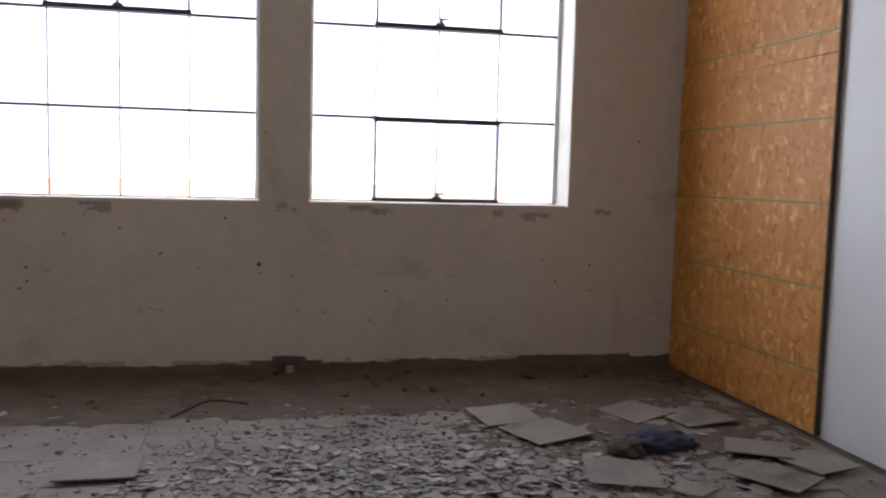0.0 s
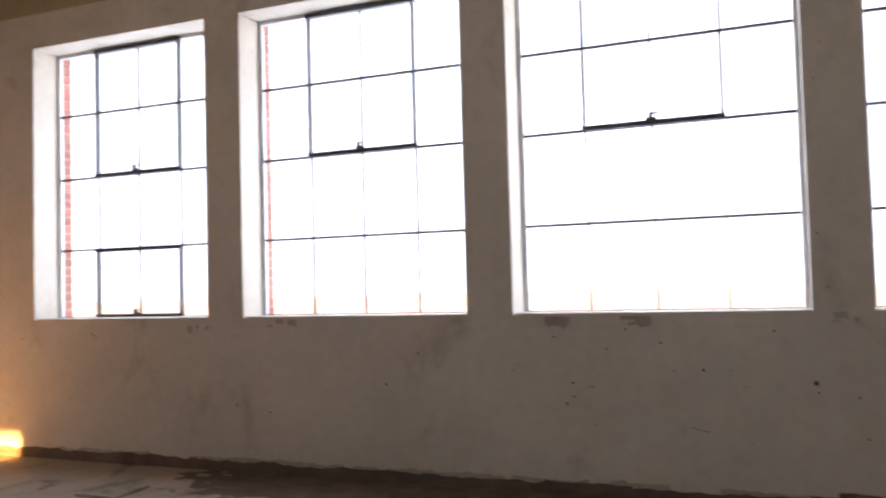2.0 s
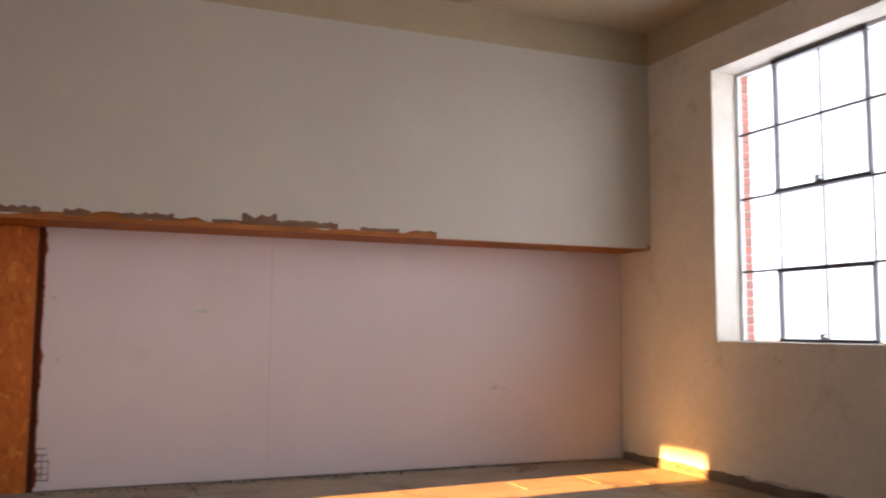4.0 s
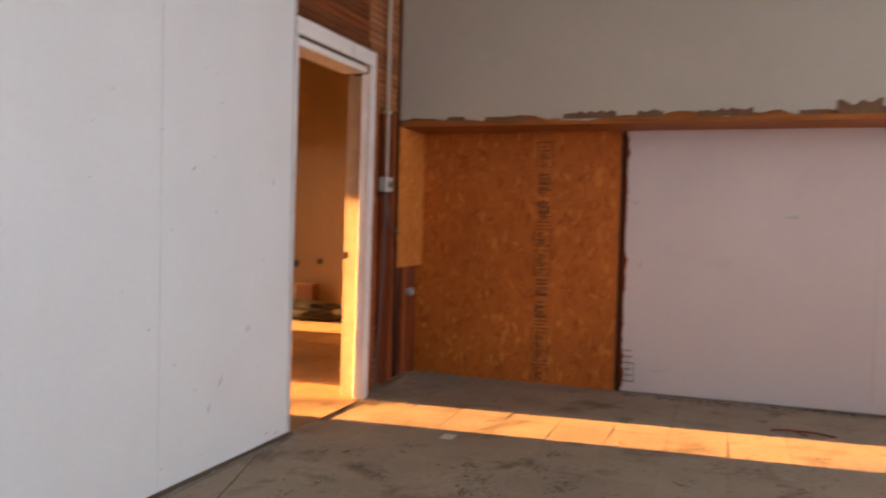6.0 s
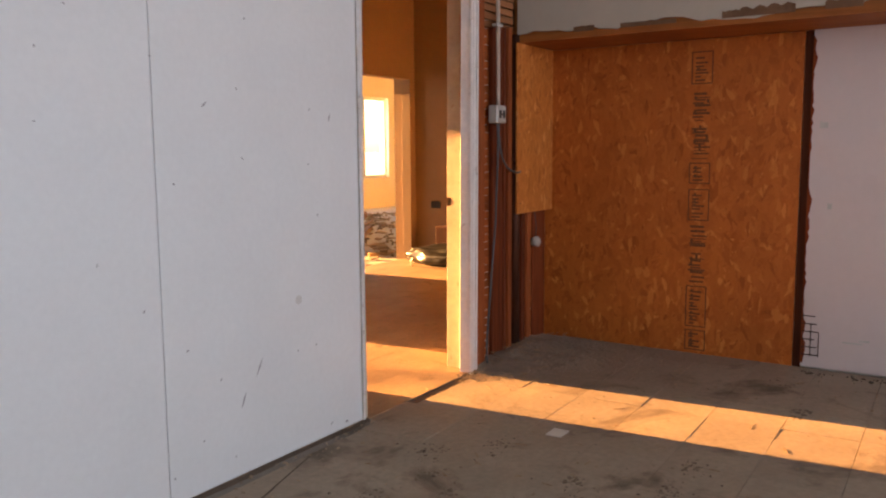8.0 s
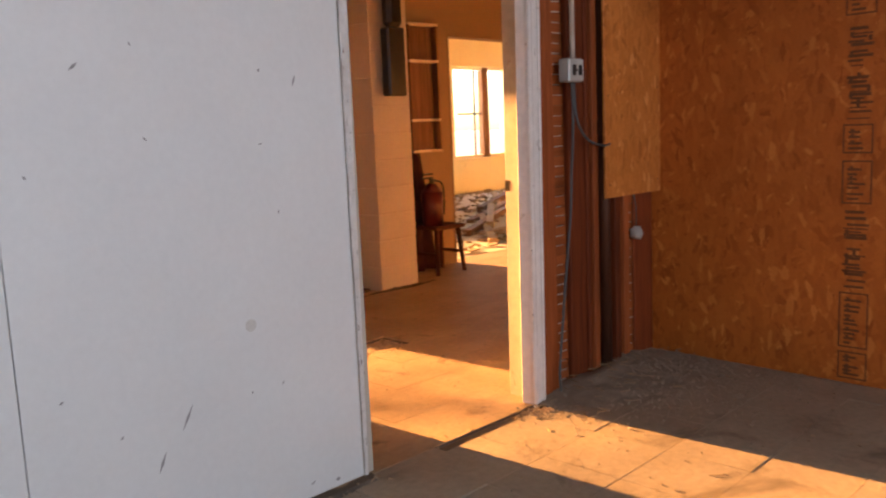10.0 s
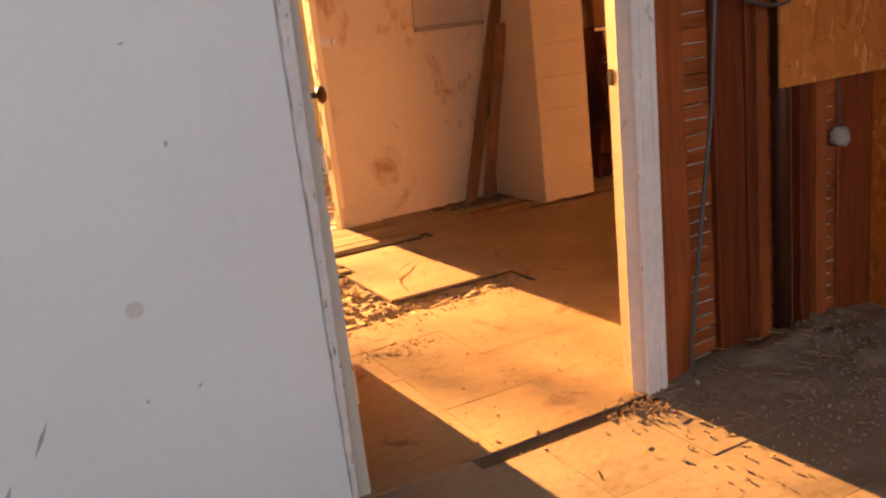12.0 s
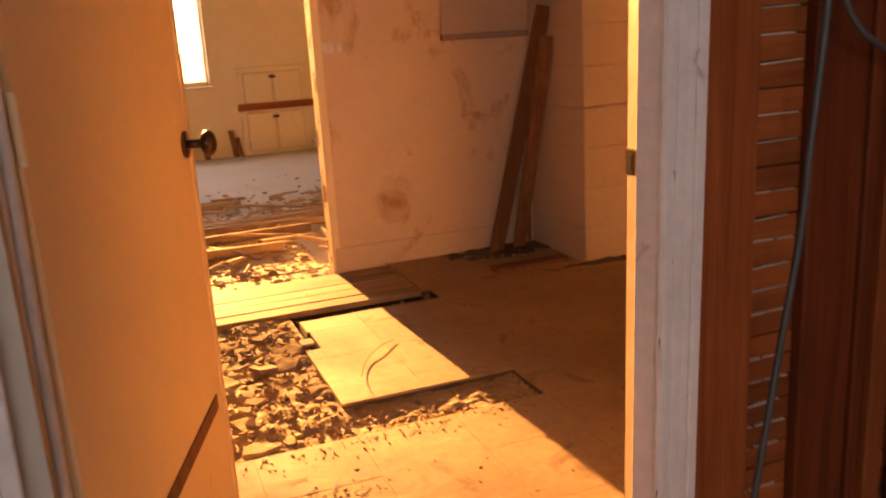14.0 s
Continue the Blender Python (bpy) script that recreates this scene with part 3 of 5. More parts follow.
def lean(bm, x_from=0.0, per_m=-0.014):
    """The old frame stands out of plumb."""
    for v in bm.verts:
        if v.co.x < x_from:
            v.co.x += per_m * (v.co.z - 0.6)
    return bm


bm = boxes((0.980, 1.011, -0.165, -0.048, -0.06, 2.05), bevel=0.003)
for v in bm.verts:                          # worn out of square
    if v.co.x > 1.0:
        v.co.x += 0.05 * v.co.y + 0.002 * math.sin(7 * v.co.z)
stop = boxes((1.000, 1.066, -0.047, -0.0005, -0.06, 2.05), bevel=0.003)
for v in stop.verts:
    if v.co.x > 1.05 and v.co.y > -0.02:
        v.co.x -= 0.010
part("door_stop", rel(lean(stop, 1.2), door), WORN_WHITE, door, "worn white stop nailed to the jamb")
part("jamb", rel(lean(bm, 1.2), door), JAMB, door, "worn cream jamb with paint rubbed through")
part("casing", rel(lean(boxes((0.984, 1.0585, 0.0, 0.011, -0.06, 2.19), (0.984, 1.003, 0.0112, 0.018, -0.06, 2.19), (1.016, 1.036, 0.0112, 0.0145, -0.06, 2.10), (1.044, 1.0575, 0.0112, 0.0165, -0.06, 2.10), bevel=0.0025), 1.2), door), WORN_WHITE, door, "moulded white casing, scuffed")
part("jamb", rel(lean(boxes((1.936, 1.975, -0.165, -0.046, -0.04, 2.09), bevel=0.012), 2.0), door), SCUFFED, door, "worn jamb with dark bare patches")
part("door_stop", rel(lean(boxes((1.922, 1.9355, -0.098, -0.066, -0.04, 2.07), bevel=0.004), 2.0), door), SCUFFED, door)
part("casing", rel(lean(boxes((1.964, 1.9893, 0.0005, 0.006, 0.0, 2.19), bevel=0.0025), 1.98), door), SCUFFED, door, "narrow white edge casing")
part("head_jamb", rel(boxes((1.060, 1.928, -0.165, -0.002, 2.051, 2.089), bevel=0.003), door), WORN_WHITE, door)
part("head_casing", rel(boxes((0.974, 1.990, 0.001, 0.0185, 2.102, 2.192), bevel=0.003), door), WORN_WHITE, door)
strike = part("strike_plate", rel(boxes((0.992, 1.0015, -0.1655, -0.138, 0.882, 0.928), bevel=0.002), door), BRASS, door, "small bronze strike plate")
part("strike_hole", rel(boxes((1.0007, 1.0023, -0.158, -0.146, 0.892, 0.918)), door), BLACK, strike)
rp = random.Random(5)


def chipped(name, mat, label, rows):
    """Ragged slivers where paint has gone: (x, y, z, width, height) on a front face."""
    bm = bmesh.new()
    for k, (x, y, z, w, h) in enumerate(rows):
        pts = 6
        lo = [bm.verts.new((x + w * rp.uniform(-0.15, 0.25), y, z + h * i / pts)) for i in range(pts + 1)]
        hi = [bm.verts.new((x + w * (rp.uniform(0.35, 1.0) if 0 < i < pts else 0.3), y + 0.0006, z + h * i / pts)) for i in range(pts + 1)]
        for i in range(pts):
            bm.faces.new((lo[i], hi[i], hi[i + 1], lo[i + 1]))
    tagged(part(name, rel(bm, door), mat, door, label), kind="stuff")


def edge_x(z):
    return 1.9865 + 0.0008 * math.sin(9 * z)


chipped("bare_patches", BARE, "dark bare wood where paint chipped",
        [(edge_x(z), 0.0064, z, 0.004, rp.uniform(0.03, 0.13)) for z in (0.05, 0.16, 0.32, 0.47, 0.60, 0.66, 0.82, 0.95, 1.08, 1.3, 1.5)]
        + [(rp.uniform(1.966, 1.98), 0.0064, rp.uniform(0.1, 1.5), rp.uniform(0.003, 0.008), rp.uniform(0.008, 0.03)) for k in range(16)])
chipped("dark_gouges", STUD, "dark gouges along the jamb edge",
        [(1.945 - 0.014 * (z - 0.6), -0.0455, z, w, h) for z, w, h in ((0.30, 0.016, 0.035), (0.345, 0.010, 0.02), (0.38, 0.014, 0.03), (0.42, 0.008, 0.02), (0.55, 0.005, 0.02), (0.78, 0.006, 0.03), (1.08, 0.018, 0.022), (1.13, 0.012, 0.03), (1.19, 0.016, 0.02))])
chipped("casing_chips", BARE, "grey bare spots on the casing",
        [(rp.uniform(0.986, 1.06), 0.0116, rp.uniform(0.02, 2.0), rp.uniform(0.003, 0.010), rp.uniform(0.006, 0.03)) for k in range(26)])

# the leaf stands open into the hall
LA = 252.2                                 # heading of the leaf from its hinge
leaf = new("leaf")
leaf.parent = door
leaf.location = (0, 0, 0)
leaf.rotation_euler = (0, 0, radians(LA))
LW, LT = 0.875, 0.04
bm = boxes((0.0, LW, -LT / 2, LT / 2, 0.015, 2.045), bevel=0.004)
part("door_slab", bm, DOOR_PAINT, leaf, "tan painted flush slab, scratched")
bm = boxes((LW - 0.03, LW + 0.004, -LT / 2 - 0.003, LT / 2 + 0.003, 0.02, 1.50), bevel=0.004)
part("edge_strip", bm, DOOR_PAINT, leaf)
bm = bmesh.new()
add_box(bm, 0.22, 0.79, -LT / 2 - 0.003, -LT / 2 - 0.0005, 0.312, 0.348, m=MI)
part("kick_mark", bm, OLD_WOOD, leaf, "dark scar across the lower slab")
bm = bmesh.new()
for s in (-1, 1):
    cyl(bm, (LW - 0.06, s * LT / 2, 0.93), (LW - 0.06, s * (LT / 2 + 0.006), 0.93), 0.03, seg=16)
    cyl(bm, (LW - 0.06, s * LT / 2, 0.93), (LW - 0.06, s * (LT / 2 + 0.04), 0.93), 0.010, seg=12)
    g = bmesh.ops.create_uvsphere(bm, u_segments=16, v_segments=10, radius=0.029)["verts"]
    bmesh.ops.transform(bm, matrix=Matrix.Translation((LW - 0.06, s * (LT / 2 + 0.052), 0.93)) @ Matrix.Diagonal((1, 0.62, 1, 1)), verts=g)
part("door_knob", bm, BRASS, leaf, "round dark bronze knobs", True)
for z in (0.25, 1.05, 1.85):
    bm = bmesh.new()
    cyl(bm, (-0.004, -LT / 2 - 0.004, z - 0.045), (-0.004, -LT / 2 - 0.004, z + 0.045), 0.007, seg=10)
    part("hinge", bm, DOOR_PAINT, leaf)

# ---- bare studs, lath and boards beside the door ----
stud_wall = thing("stud_frame", "dark red-brown wall studs stripped of plaster", "wall framing", "", "", (0.5, -0.06, 0))
for x0, x1, y0, y1, mt in ((0.856, 0.977, -0.061, -0.010, STUD_LIGHT), (0.604, 0.722, -0.061, -0.034, STUD), (0.530, 0.572, -0.061, -0.012, STUD_LIGHT), (0.576, 0.602, -0.061, -0.026, STUD),
                           (0.338, 0.381, -0.061, -0.020, STUD), (0.392, 0.412, -0.061, -0.042, STUD_LIGHT), (0.252, 0.300, -0.061, -0.026, STUD_LIGHT), (0.0, 0.172, -0.061, -0.05, STUD)):
    part("stud", rel(boxes((x0, x1, y0, y1, -0.04, 1.83 if x0 < 0.5 else (2.2 if x0 > 0.8 else 1.86)), bevel=0.004), stud_wall), mt, stud_wall)
rp = random.Random(8)
z = -0.02
keys = bmesh.new()
while z < 1.84:
    bm = boxes((0.02, 1.015, -0.070, -0.062, z, z + 0.0400 + rp.uniform(-0.001, 0.001)))
    part("lath", rel(bm, stud_wall), LATH, stud_wall)
    for a, b in ((0.726, 0.853), (0.178, 0.248)):
        x, slope = a + rp.uniform(0, 0.02), rp.uniform(-0.05, 0.02)
        while x < b - 0.008:                # thin broken ridges, a little aslant
            e = min(b, x + rp.uniform(0.03, 0.09))
            h = rp.uniform(0.0012, 0.0034)
            zz = z + 0.0408 + slope * (x - a)
            if rp.random() < 0.88:
                add_box(keys, x, e, -0.066, -0.0585 + rp.uniform(-0.002, 0.003), zz, zz + h, m=Matrix.Translation((x, 0, zz)) @ Matrix.Rotation(-slope, 4, 'Y') @ Matrix.Translation((-x, 0, -zz)))
            x = e + rp.uniform(0, 0.012)
    z += 0.0432
tagged(part("plaster_keys", rel(keys, stud_wall), KEY, stud_wall, "white plaster squeezed between the laths"), kind="stuff")
upper_lath = thing("lath_panel", "pale wood lath stripped bare over the door frame", "lath", "", "", (1.2, -0.03, 1.84))
z = 1.84
while z < ZC - 0.03:
    for x0, x1 in ((XO + 0.005, 0.965), (0.97, 1.985)):
        if x0 > 0.9 and z < 2.18:
            continue
        j = rp.uniform(-0.004, 0.004)
        # laths above the door are darker than those beside it
        part("lath", rel(boxes((x0 + rp.uniform(0, 0.02), x1 - rp.uniform(0, 0.006), -0.044, -0.034 + j * 0.4, z, z + 0.033 + j)), upper_lath), LATH_PALE if x0 < 0.9 else DARK_LATH, upper_lath)
    z += 0.0432

pipe = thing("iron_pipe", "dark iron pipe standing between the studs", "pipe", "", "", (0.455, -0.03, 0))
bm = bmesh.new()
cyl(bm, (0, 0, -0.04), (0, 0, 1.83), 0.026, seg=16)
part("tube", bm, PIPE, pipe, "", True)
bm = bmesh.new()
cyl(bm, (0, 0, 1.10), (0, 0, 1.16), 0.032, seg=16)
part("coupling", bm, PIPE, pipe, "", True)

# outlet box, conduit and cables
box_o = thing("outlet_box", "grey surface outlet box with two slots", "outlet", "", "", (0.755, 0.012, 1.372))
part("body", boxes((-0.052, 0.052, -0.03, 0.028, -0.048, 0.048), bevel=0.006), GALV, box_o)
for x in (-0.022, 0.02):
    part("socket", boxes((x - 0.012, x + 0.012, 0.0285, 0.031, -0.022, 0.022), bevel=0.001), BLACK, box_o)
part("screw", boxes((-0.004, 0.004, 0.0285, 0.0315, -0.004, 0.004)), BRASS, box_o)
con = thing("conduit", "cream painted conduit running up to the ceiling", "conduit", "", "", (0.745, 0.012, 1.42))
bm = bmesh.new()
cyl(bm, (0, 0, 0), (0.01, 0, ZC - 1.42), 0.011, seg=12)
part("tube", bm, KEY, con, "", True)
part("strap", boxes((-0.03, 0.035, -0.02, 0.014, 0.42, 0.435), bevel=0.002), GALV, con)
cab = thing("hanging_cable", "grey cable hanging from the outlet to the floor", "cable", "", "", (0.72, 0.0, 0))
bm = bmesh.new()
tube(bm, [(0.035, 0.012, 1.325), (0.034, 0.015, 1.16), (0.058, 0.018, 0.93), (0.072, 0.02, 0.78), (0.102, 0.02, 0.60), (0.142, 0.022, 0.36), (0.180, 0.025, 0.13), (0.192, 0.035, 0.022)], 0.0062)
part("sheath", bm, CABLE, cab, "", True)
cab2 = thing("cable_loop", "short grey cable looping to the pipe", "cable", "", "", (0.6, 0.0, 1.1))
bm = bmesh.new()
tube(bm, [(0.135, 0.010, 0.225), (0.145, 0.022, 0.11), (0.125, 0.03, 0.03), (0.07, 0.035, -0.022), (-0.01, 0.034, -0.045), (-0.08, 0.026, -0.05), (-0.145, 0.002, -0.045)], 0.0055)
part("sheath", bm, CABLE, cab2, "", True)
knob = thing("plaster_lump", "pale lump hanging on a wire", "lump", "", "", (0.215, -0.012, 0.62))
bm = bmesh.new()
rp = random.Random(21)
g = bmesh.ops.create_icosphere(bm, subdivisions=2, radius=0.036)["verts"]
for v in g:
    v.co *= rp.uniform(0.75, 1.15)
part("lump", bm, CHIP, knob, "", True)
bm = bmesh.new()
tube(bm, [(0.0, 0.0, 0.03), (0.012, 0.01, 0.09), (0.004, 0.0, 0.15), (0.01, -0.01, 0.20)], 0.003, 6)
part("wire", bm, CABLE, knob)

# strand boards
strip = thing("strand_board_strip", "pale strand board strip fixed over the studs", "board", "", "", (0.23, 0, 0.808))
part("board", boxes((-0.226, 0.262, -0.010, 0.004, 0.0, 0.975), bevel=0.002), OSB_LIGHT, strip)
for x, z in ((-0.19, 0.06), (0.23, 0.06), (0.235, 0.46), (-0.19, 0.5), (0.23, 0.9)):
    bm = bmesh.new()
    cyl(bm, (x, 0.003, z), (x, 0.0055, z), 0.004, seg=8)
    part("screw", bm, BRASS, strip)
west_osb = thing("strand_board_sheet", "orange strand board sheet with a column of black stamps", "board", "", "", MW @ Vector((0.006, 0.73, 0)))
inv = Matrix.Translation(-Vector(west_osb.location))


def wb(*a, bevel=0.0):
    bm = boxes(*a, m=MW, bevel=bevel)
    bmesh.ops.transform(bm, matrix=inv, verts=bm.verts)
    return bm


part("board", wb((0.0, 0.012, -0.047, 1.455, 0.0, ZL - 0.037), bevel=0.002), OSB_V, west_osb)
rp = random.Random(31)
zc = 0.02
while zc < ZL - 0.12:                       # unreadable stamp: plain bars and a few boxes
    bm = bmesh.new()
    hgt = rp.choice((0.12, 0.18, 0.24))
    y0 = 0.865

    def ink(a, b, z0, z1):
        add_box(bm, 0.0122, 0.0128, y0 + a, y0 + b, z0, z1, m=MW)
    if rp.random() < 0.5:
        for q in ((0, 0.12, 0, 0.007), (0, 0.12, hgt - 0.007, hgt), (0, 0.007, 0, hgt), (0.113, 0.12, 0, hgt)):
            ink(q[0], q[1], zc + q[2], zc + q[3])
        zz = zc + 0.016
        while zz < zc + hgt - 0.022:
            ink(0.022, rp.uniform(0.05, 0.10), zz, zz + 0.010)
            if rp.random() < 0.5:
                ink(0.03, 0.045, zz + 0.009, zz + 0.018)
            zz += rp.choice((0.016, 0.02, 0.026))
    else:
        zz = zc
        while zz < zc + hgt - 0.01:
            a = rp.uniform(0.008, 0.03)
            ink(a, rp.uniform(0.07, 0.115), zz, zz + rp.choice((0.006, 0.010, 0.013)))
            if rp.random() < 0.6:
                e = rp.choice((0.02, 0.05, 0.09))
                ink(e, e + 0.014, zz + 0.005, zz + 0.026)
            zz += rp.choice((0.014, 0.018, 0.026))
    zc += hgt + rp.uniform(0.012, 0.035)
    bmesh.ops.transform(bm, matrix=inv, verts=bm.verts)
    tagged(part("stamp", bm, STAMP, west_osb, "faded black printed stamp"), kind="stuff")
post = thing("edge_stud", "dark timber post at the edge of the strand board", "stud", "", "", MW @ Vector((0.02, 1.48, 0)))
inv = Matrix.Translation(-Vector(post.location))
part("timber", wb((0.0, 0.009, 1.457, 1.498, 0.0, ZL - 0.037), bevel=0.002), DARK_STUD, post)
mesh_t = thing("wire_lath", "scrap of wire lath bared at the wallboard edge", "wire mesh", "", "", MW @ Vector((0.024, 1.55, 0.2)))
inv = Matrix.Translation(-Vector(mesh_t.location))
bm = bmesh.new()
for k in range(6):
    add_box(bm, 0.0225, 0.027, 1.502, 1.502 + 0.085 - 0.01 * (k % 3), 0.075 + 0.042 * k, 0.080 + 0.042 * k, m=MW)
for k in range(3):
    add_box(bm, 0.0225, 0.026, 1.505 + 0.04 * k, 1.509 + 0.04 * k, 0.07, 0.30 - 0.05 * k, m=MW)
bmesh.ops.transform(bm, matrix=inv, verts=bm.verts)
part("wires", bm, INK, mesh_t)

# ragged brown scars: wallboard edge and the broken plaster above the ledge
scar = thing("broken_plaster_edge", "brown base plaster bared along broken edges", "plaster", "", "", MW @ Vector((XO, 2, ZL)))
inv = Matrix.Translation(-Vector(scar.location))
rp = random.Random(77)
for y, ln, h in ((0.35, 0.12, 0.02), (0.62, 0.3, 0.016), (1.15, 0.34, 0.045), (1.62, 0.16, 0.05), (1.98, 0.32, 0.045), (2.55, 0.14, 0.025), (2.75, 0.24, 0.085), (2.98, 0.45, 0.05), (3.6, 0.3, 0.02)):
    bm = bmesh.new()
    ragged(bm, ln, ZL - 0.002, ZL + 0.010 + h * 0.62, 0.016, h * 0.22, 0.0005, 0.004, MW @ pose(XO, y, 0, 0, 0, 90) @ Matrix.Scale(-1, 4, (0, 1, 0)), int(y * 100), True)
    bmesh.ops.transform(bm, matrix=inv, verts=bm.verts)
    part("scar", bm, BROWN_PLASTER, scar)
bm = bmesh.new()
ragged(bm, 1.72, 0.0, 0.010, 0.022, 0.009, 0.0225, 0.026, MW @ Matrix(((0, 1, 0, 0), (0, 0, 1, 1.499), (1, 0, 0, 0.03), (0, 0, 0, 1))), 5, True)
bmesh.ops.transform(bm, matrix=inv, verts=bm.verts)
part("scar", bm, STUD, scar, "dark torn paper edge of the wallboard")

# marks on the wallboard
marks = thing("wall_scuffs", "dark scuffs and smears on the wallboard", "scuff marks", "", "", MW @ Vector((0.022, 3.5, 0.9)))
inv = Matrix.Translation(-Vector(marks.location))
bm = bmesh.new()
for y, z, w, h in ((4.84, 0.615, 0.16, 0.018), (4.87, 0.635, 0.05, 0.02), (2.50, 1.21, 0.09, 0.022), (1.60, 0.86, 0.02, 0.03), (1.545, 1.28, 0.04, 0.03), (1.70, 0.16, 0.10, 0.008), (1.78, 0.175, 0.05, 0.008)):
    ragged(bm, w, z, z + h, 0.02, h * 0.3, 0.0, 0.0012, MW @ pose(0.0222, y, 0, 0, 0, 90) @ Matrix.Scale(-1, 4, (0, 1, 0)), int(z * 100), True)
bmesh.ops.transform(bm, matrix=inv, verts=bm.verts)
tagged(part("scuffs", bm, GALV, marks), kind="stuff")

# ---- painted panels of the south wall and the east wall ----
xs = [1.988, 3.042, 4.262, 5.498, 6.718, 7.938, 9.158, EX]
for a, b in zip(xs, xs[1:]):
    pn = tagged(part("wall_panel", boxes((a + 0.0015, b - 0.0015, -0.013, 0.0, 0.004, ZC - 0.004), bevel=0.0015), PANEL), "bluish white painted wall panel with small scuffs", "wall panel", "painted wall panels")
sc = thing("panel_scuffs", "small dark scuffs and nail holes on the white panels", "scuff marks", "", "", (2.5, 0.001, 0.8))
bm = bmesh.new()
inv = Matrix.Translation(-Vector(sc.location))


def smear(x, z, ln, w, a):
    m = Matrix.Translation((x, 0.0008, z)) @ Matrix.Rotation(radians(a), 4, 'Y')
    bmv = []
    for k in range(7):
        t = k / 6 - 0.5
        q = w * (0.5 - abs(t)) * 1.2 + 0.0006
        bmv.append((bm.verts.new(inv @ (m @ Vector((t * ln, 0, q)))), bm.verts.new(inv @ (m @ Vector((t * ln, 0.0006, 0)))), bm.verts.new(inv @ (m @ Vector((t * ln, 0, -q))))))
    for p, q in zip(bmv, bmv[1:]):
        for k in range(2):
            bm.faces.new((p[k], q[k], q[k + 1], p[k + 1]))


smear(2.174, 1.315, 0.035, 0.006, 70)
smear(2.83, 1.342, 0.03, 0.006, 40)
smear(2.61, 0.385, 0.075, 0.006, 62)
smear(2.695, 0.28, 0.06, 0.007, 66)
smear(2.20, 0.05, 0.02, 0.006, 30)
smear(2.10, 0.03, 0.02, 0.012, 0)
rp = random.Random(14)
for k in range(26):
    smear(rp.uniform(2.02, 4.6), rp.uniform(0.03, 1.9), rp.uniform(0.006, 0.016), rp.uniform(0.003, 0.006), rp.uniform(0, 180))
tagged(part("scuffs", bm, SCUFF, sc), kind="stuff")
sp = thing("panel_spot", "round greyish stain spot on the white panel", "stain", "", "", (2.385, 0.0006, 0.604))
bm = bmesh.new()
bmesh.ops.create_circle(bm, cap_ends=True, segments=18, radius=0.019, matrix=Matrix.Rotation(radians(90), 4, 'X'))
part("spot", bm, surface("grey_spot", (0.55, 0.54, 0.50), (0.62, 0.61, 0.58), 60, 90, 0.6), sp)

for z0, z1, far, proud, lines, say in ((0.0, 1.826, 0.80, 0.012, (0.303, 0.708, 1.113, 1.518), "lower"), (1.829, ZC - 0.02, 0.735, 0.006, (1.93, 2.335, 2.74, 3.145, 3.55), "upper")):
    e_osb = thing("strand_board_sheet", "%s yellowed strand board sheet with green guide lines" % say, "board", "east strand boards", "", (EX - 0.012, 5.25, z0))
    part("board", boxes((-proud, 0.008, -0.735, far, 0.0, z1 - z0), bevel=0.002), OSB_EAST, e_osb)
    for z in lines:
        part("guide_line", boxes((-proud - 0.0012, -proud - 0.0002, -0.73, far - 0.004, z - z0, z - z0 + 0.009)), GREEN_LINE, e_osb)
    part("edge_strip", boxes((-0.015, 0.010, -0.747, -0.737, 0.0, z1 - z0)), SUBFLOOR, e_osb)

# stains and nail holes on the north wall
st_n = thing("wall_stains", "dark stains and nail holes under the windows", "stains", "", "", MN @ Vector((6, -0.002, 0.8)))
inv = Matrix.Translation(-Vector(st_n.location))
bm = bmesh.new()
rp = random.Random(41)
spots = [(6.85, 0.66, 0.014), (6.86, 0.61, 0.006), (6.3, 0.72, 0.009), (8.9, 0.66, 0.008), (5.55, 0.52, 0.008), (7.6, 0.5, 0.007), (9.2, 1.45, 0.008)]
spots += [(rp.uniform(1.0, 9.3), rp.uniform(0.3, 0.98), rp.uniform(0.003, 0.008)) for k in range(46)]
spots += [(6.90 + rp.uniform(-0.06, 0.06), rp.uniform(1.1, 3.0), rp.uniform(0.003, 0.006)) for k in range(8)]
for x, z, r in spots:
    bmesh.ops.create_circle(bm, cap_ends=True, segments=8, radius=r, matrix=inv @ MN @ Matrix.Translation((x, -0.0006, z)) @ Matrix.Rotation(radians(90), 4, 'X'))
tagged(part("nail_holes", bm, plain("dark_hole", (0.10, 0.075, 0.058), 0.9), st_n), kind="stuff")
bm = bmesh.new()
for x, w in ((7.0, 0.06), (7.45, 0.10), (8.35, 0.14), (8.85, 0.08), (5.35, 0.10), (5.9, 0.14), (3.6, 0.06), (2.95, 0.05), (7.62, 0.06)):
    for k in range(3):
        chip_x = x + rp.uniform(-0.12, 0.12)
        z1 = ZS - rp.uniform(0.0, 0.05)
        ragged(bm, w * rp.uniform(0.4, 1.3), z1 - rp.uniform(0.012, 0.04), z1, 0.008, 0.010, -0.0012, 0.0, inv @ MN @ Matrix.Translation((chip_x, 0, 0)), int(x * 50) + k, False)
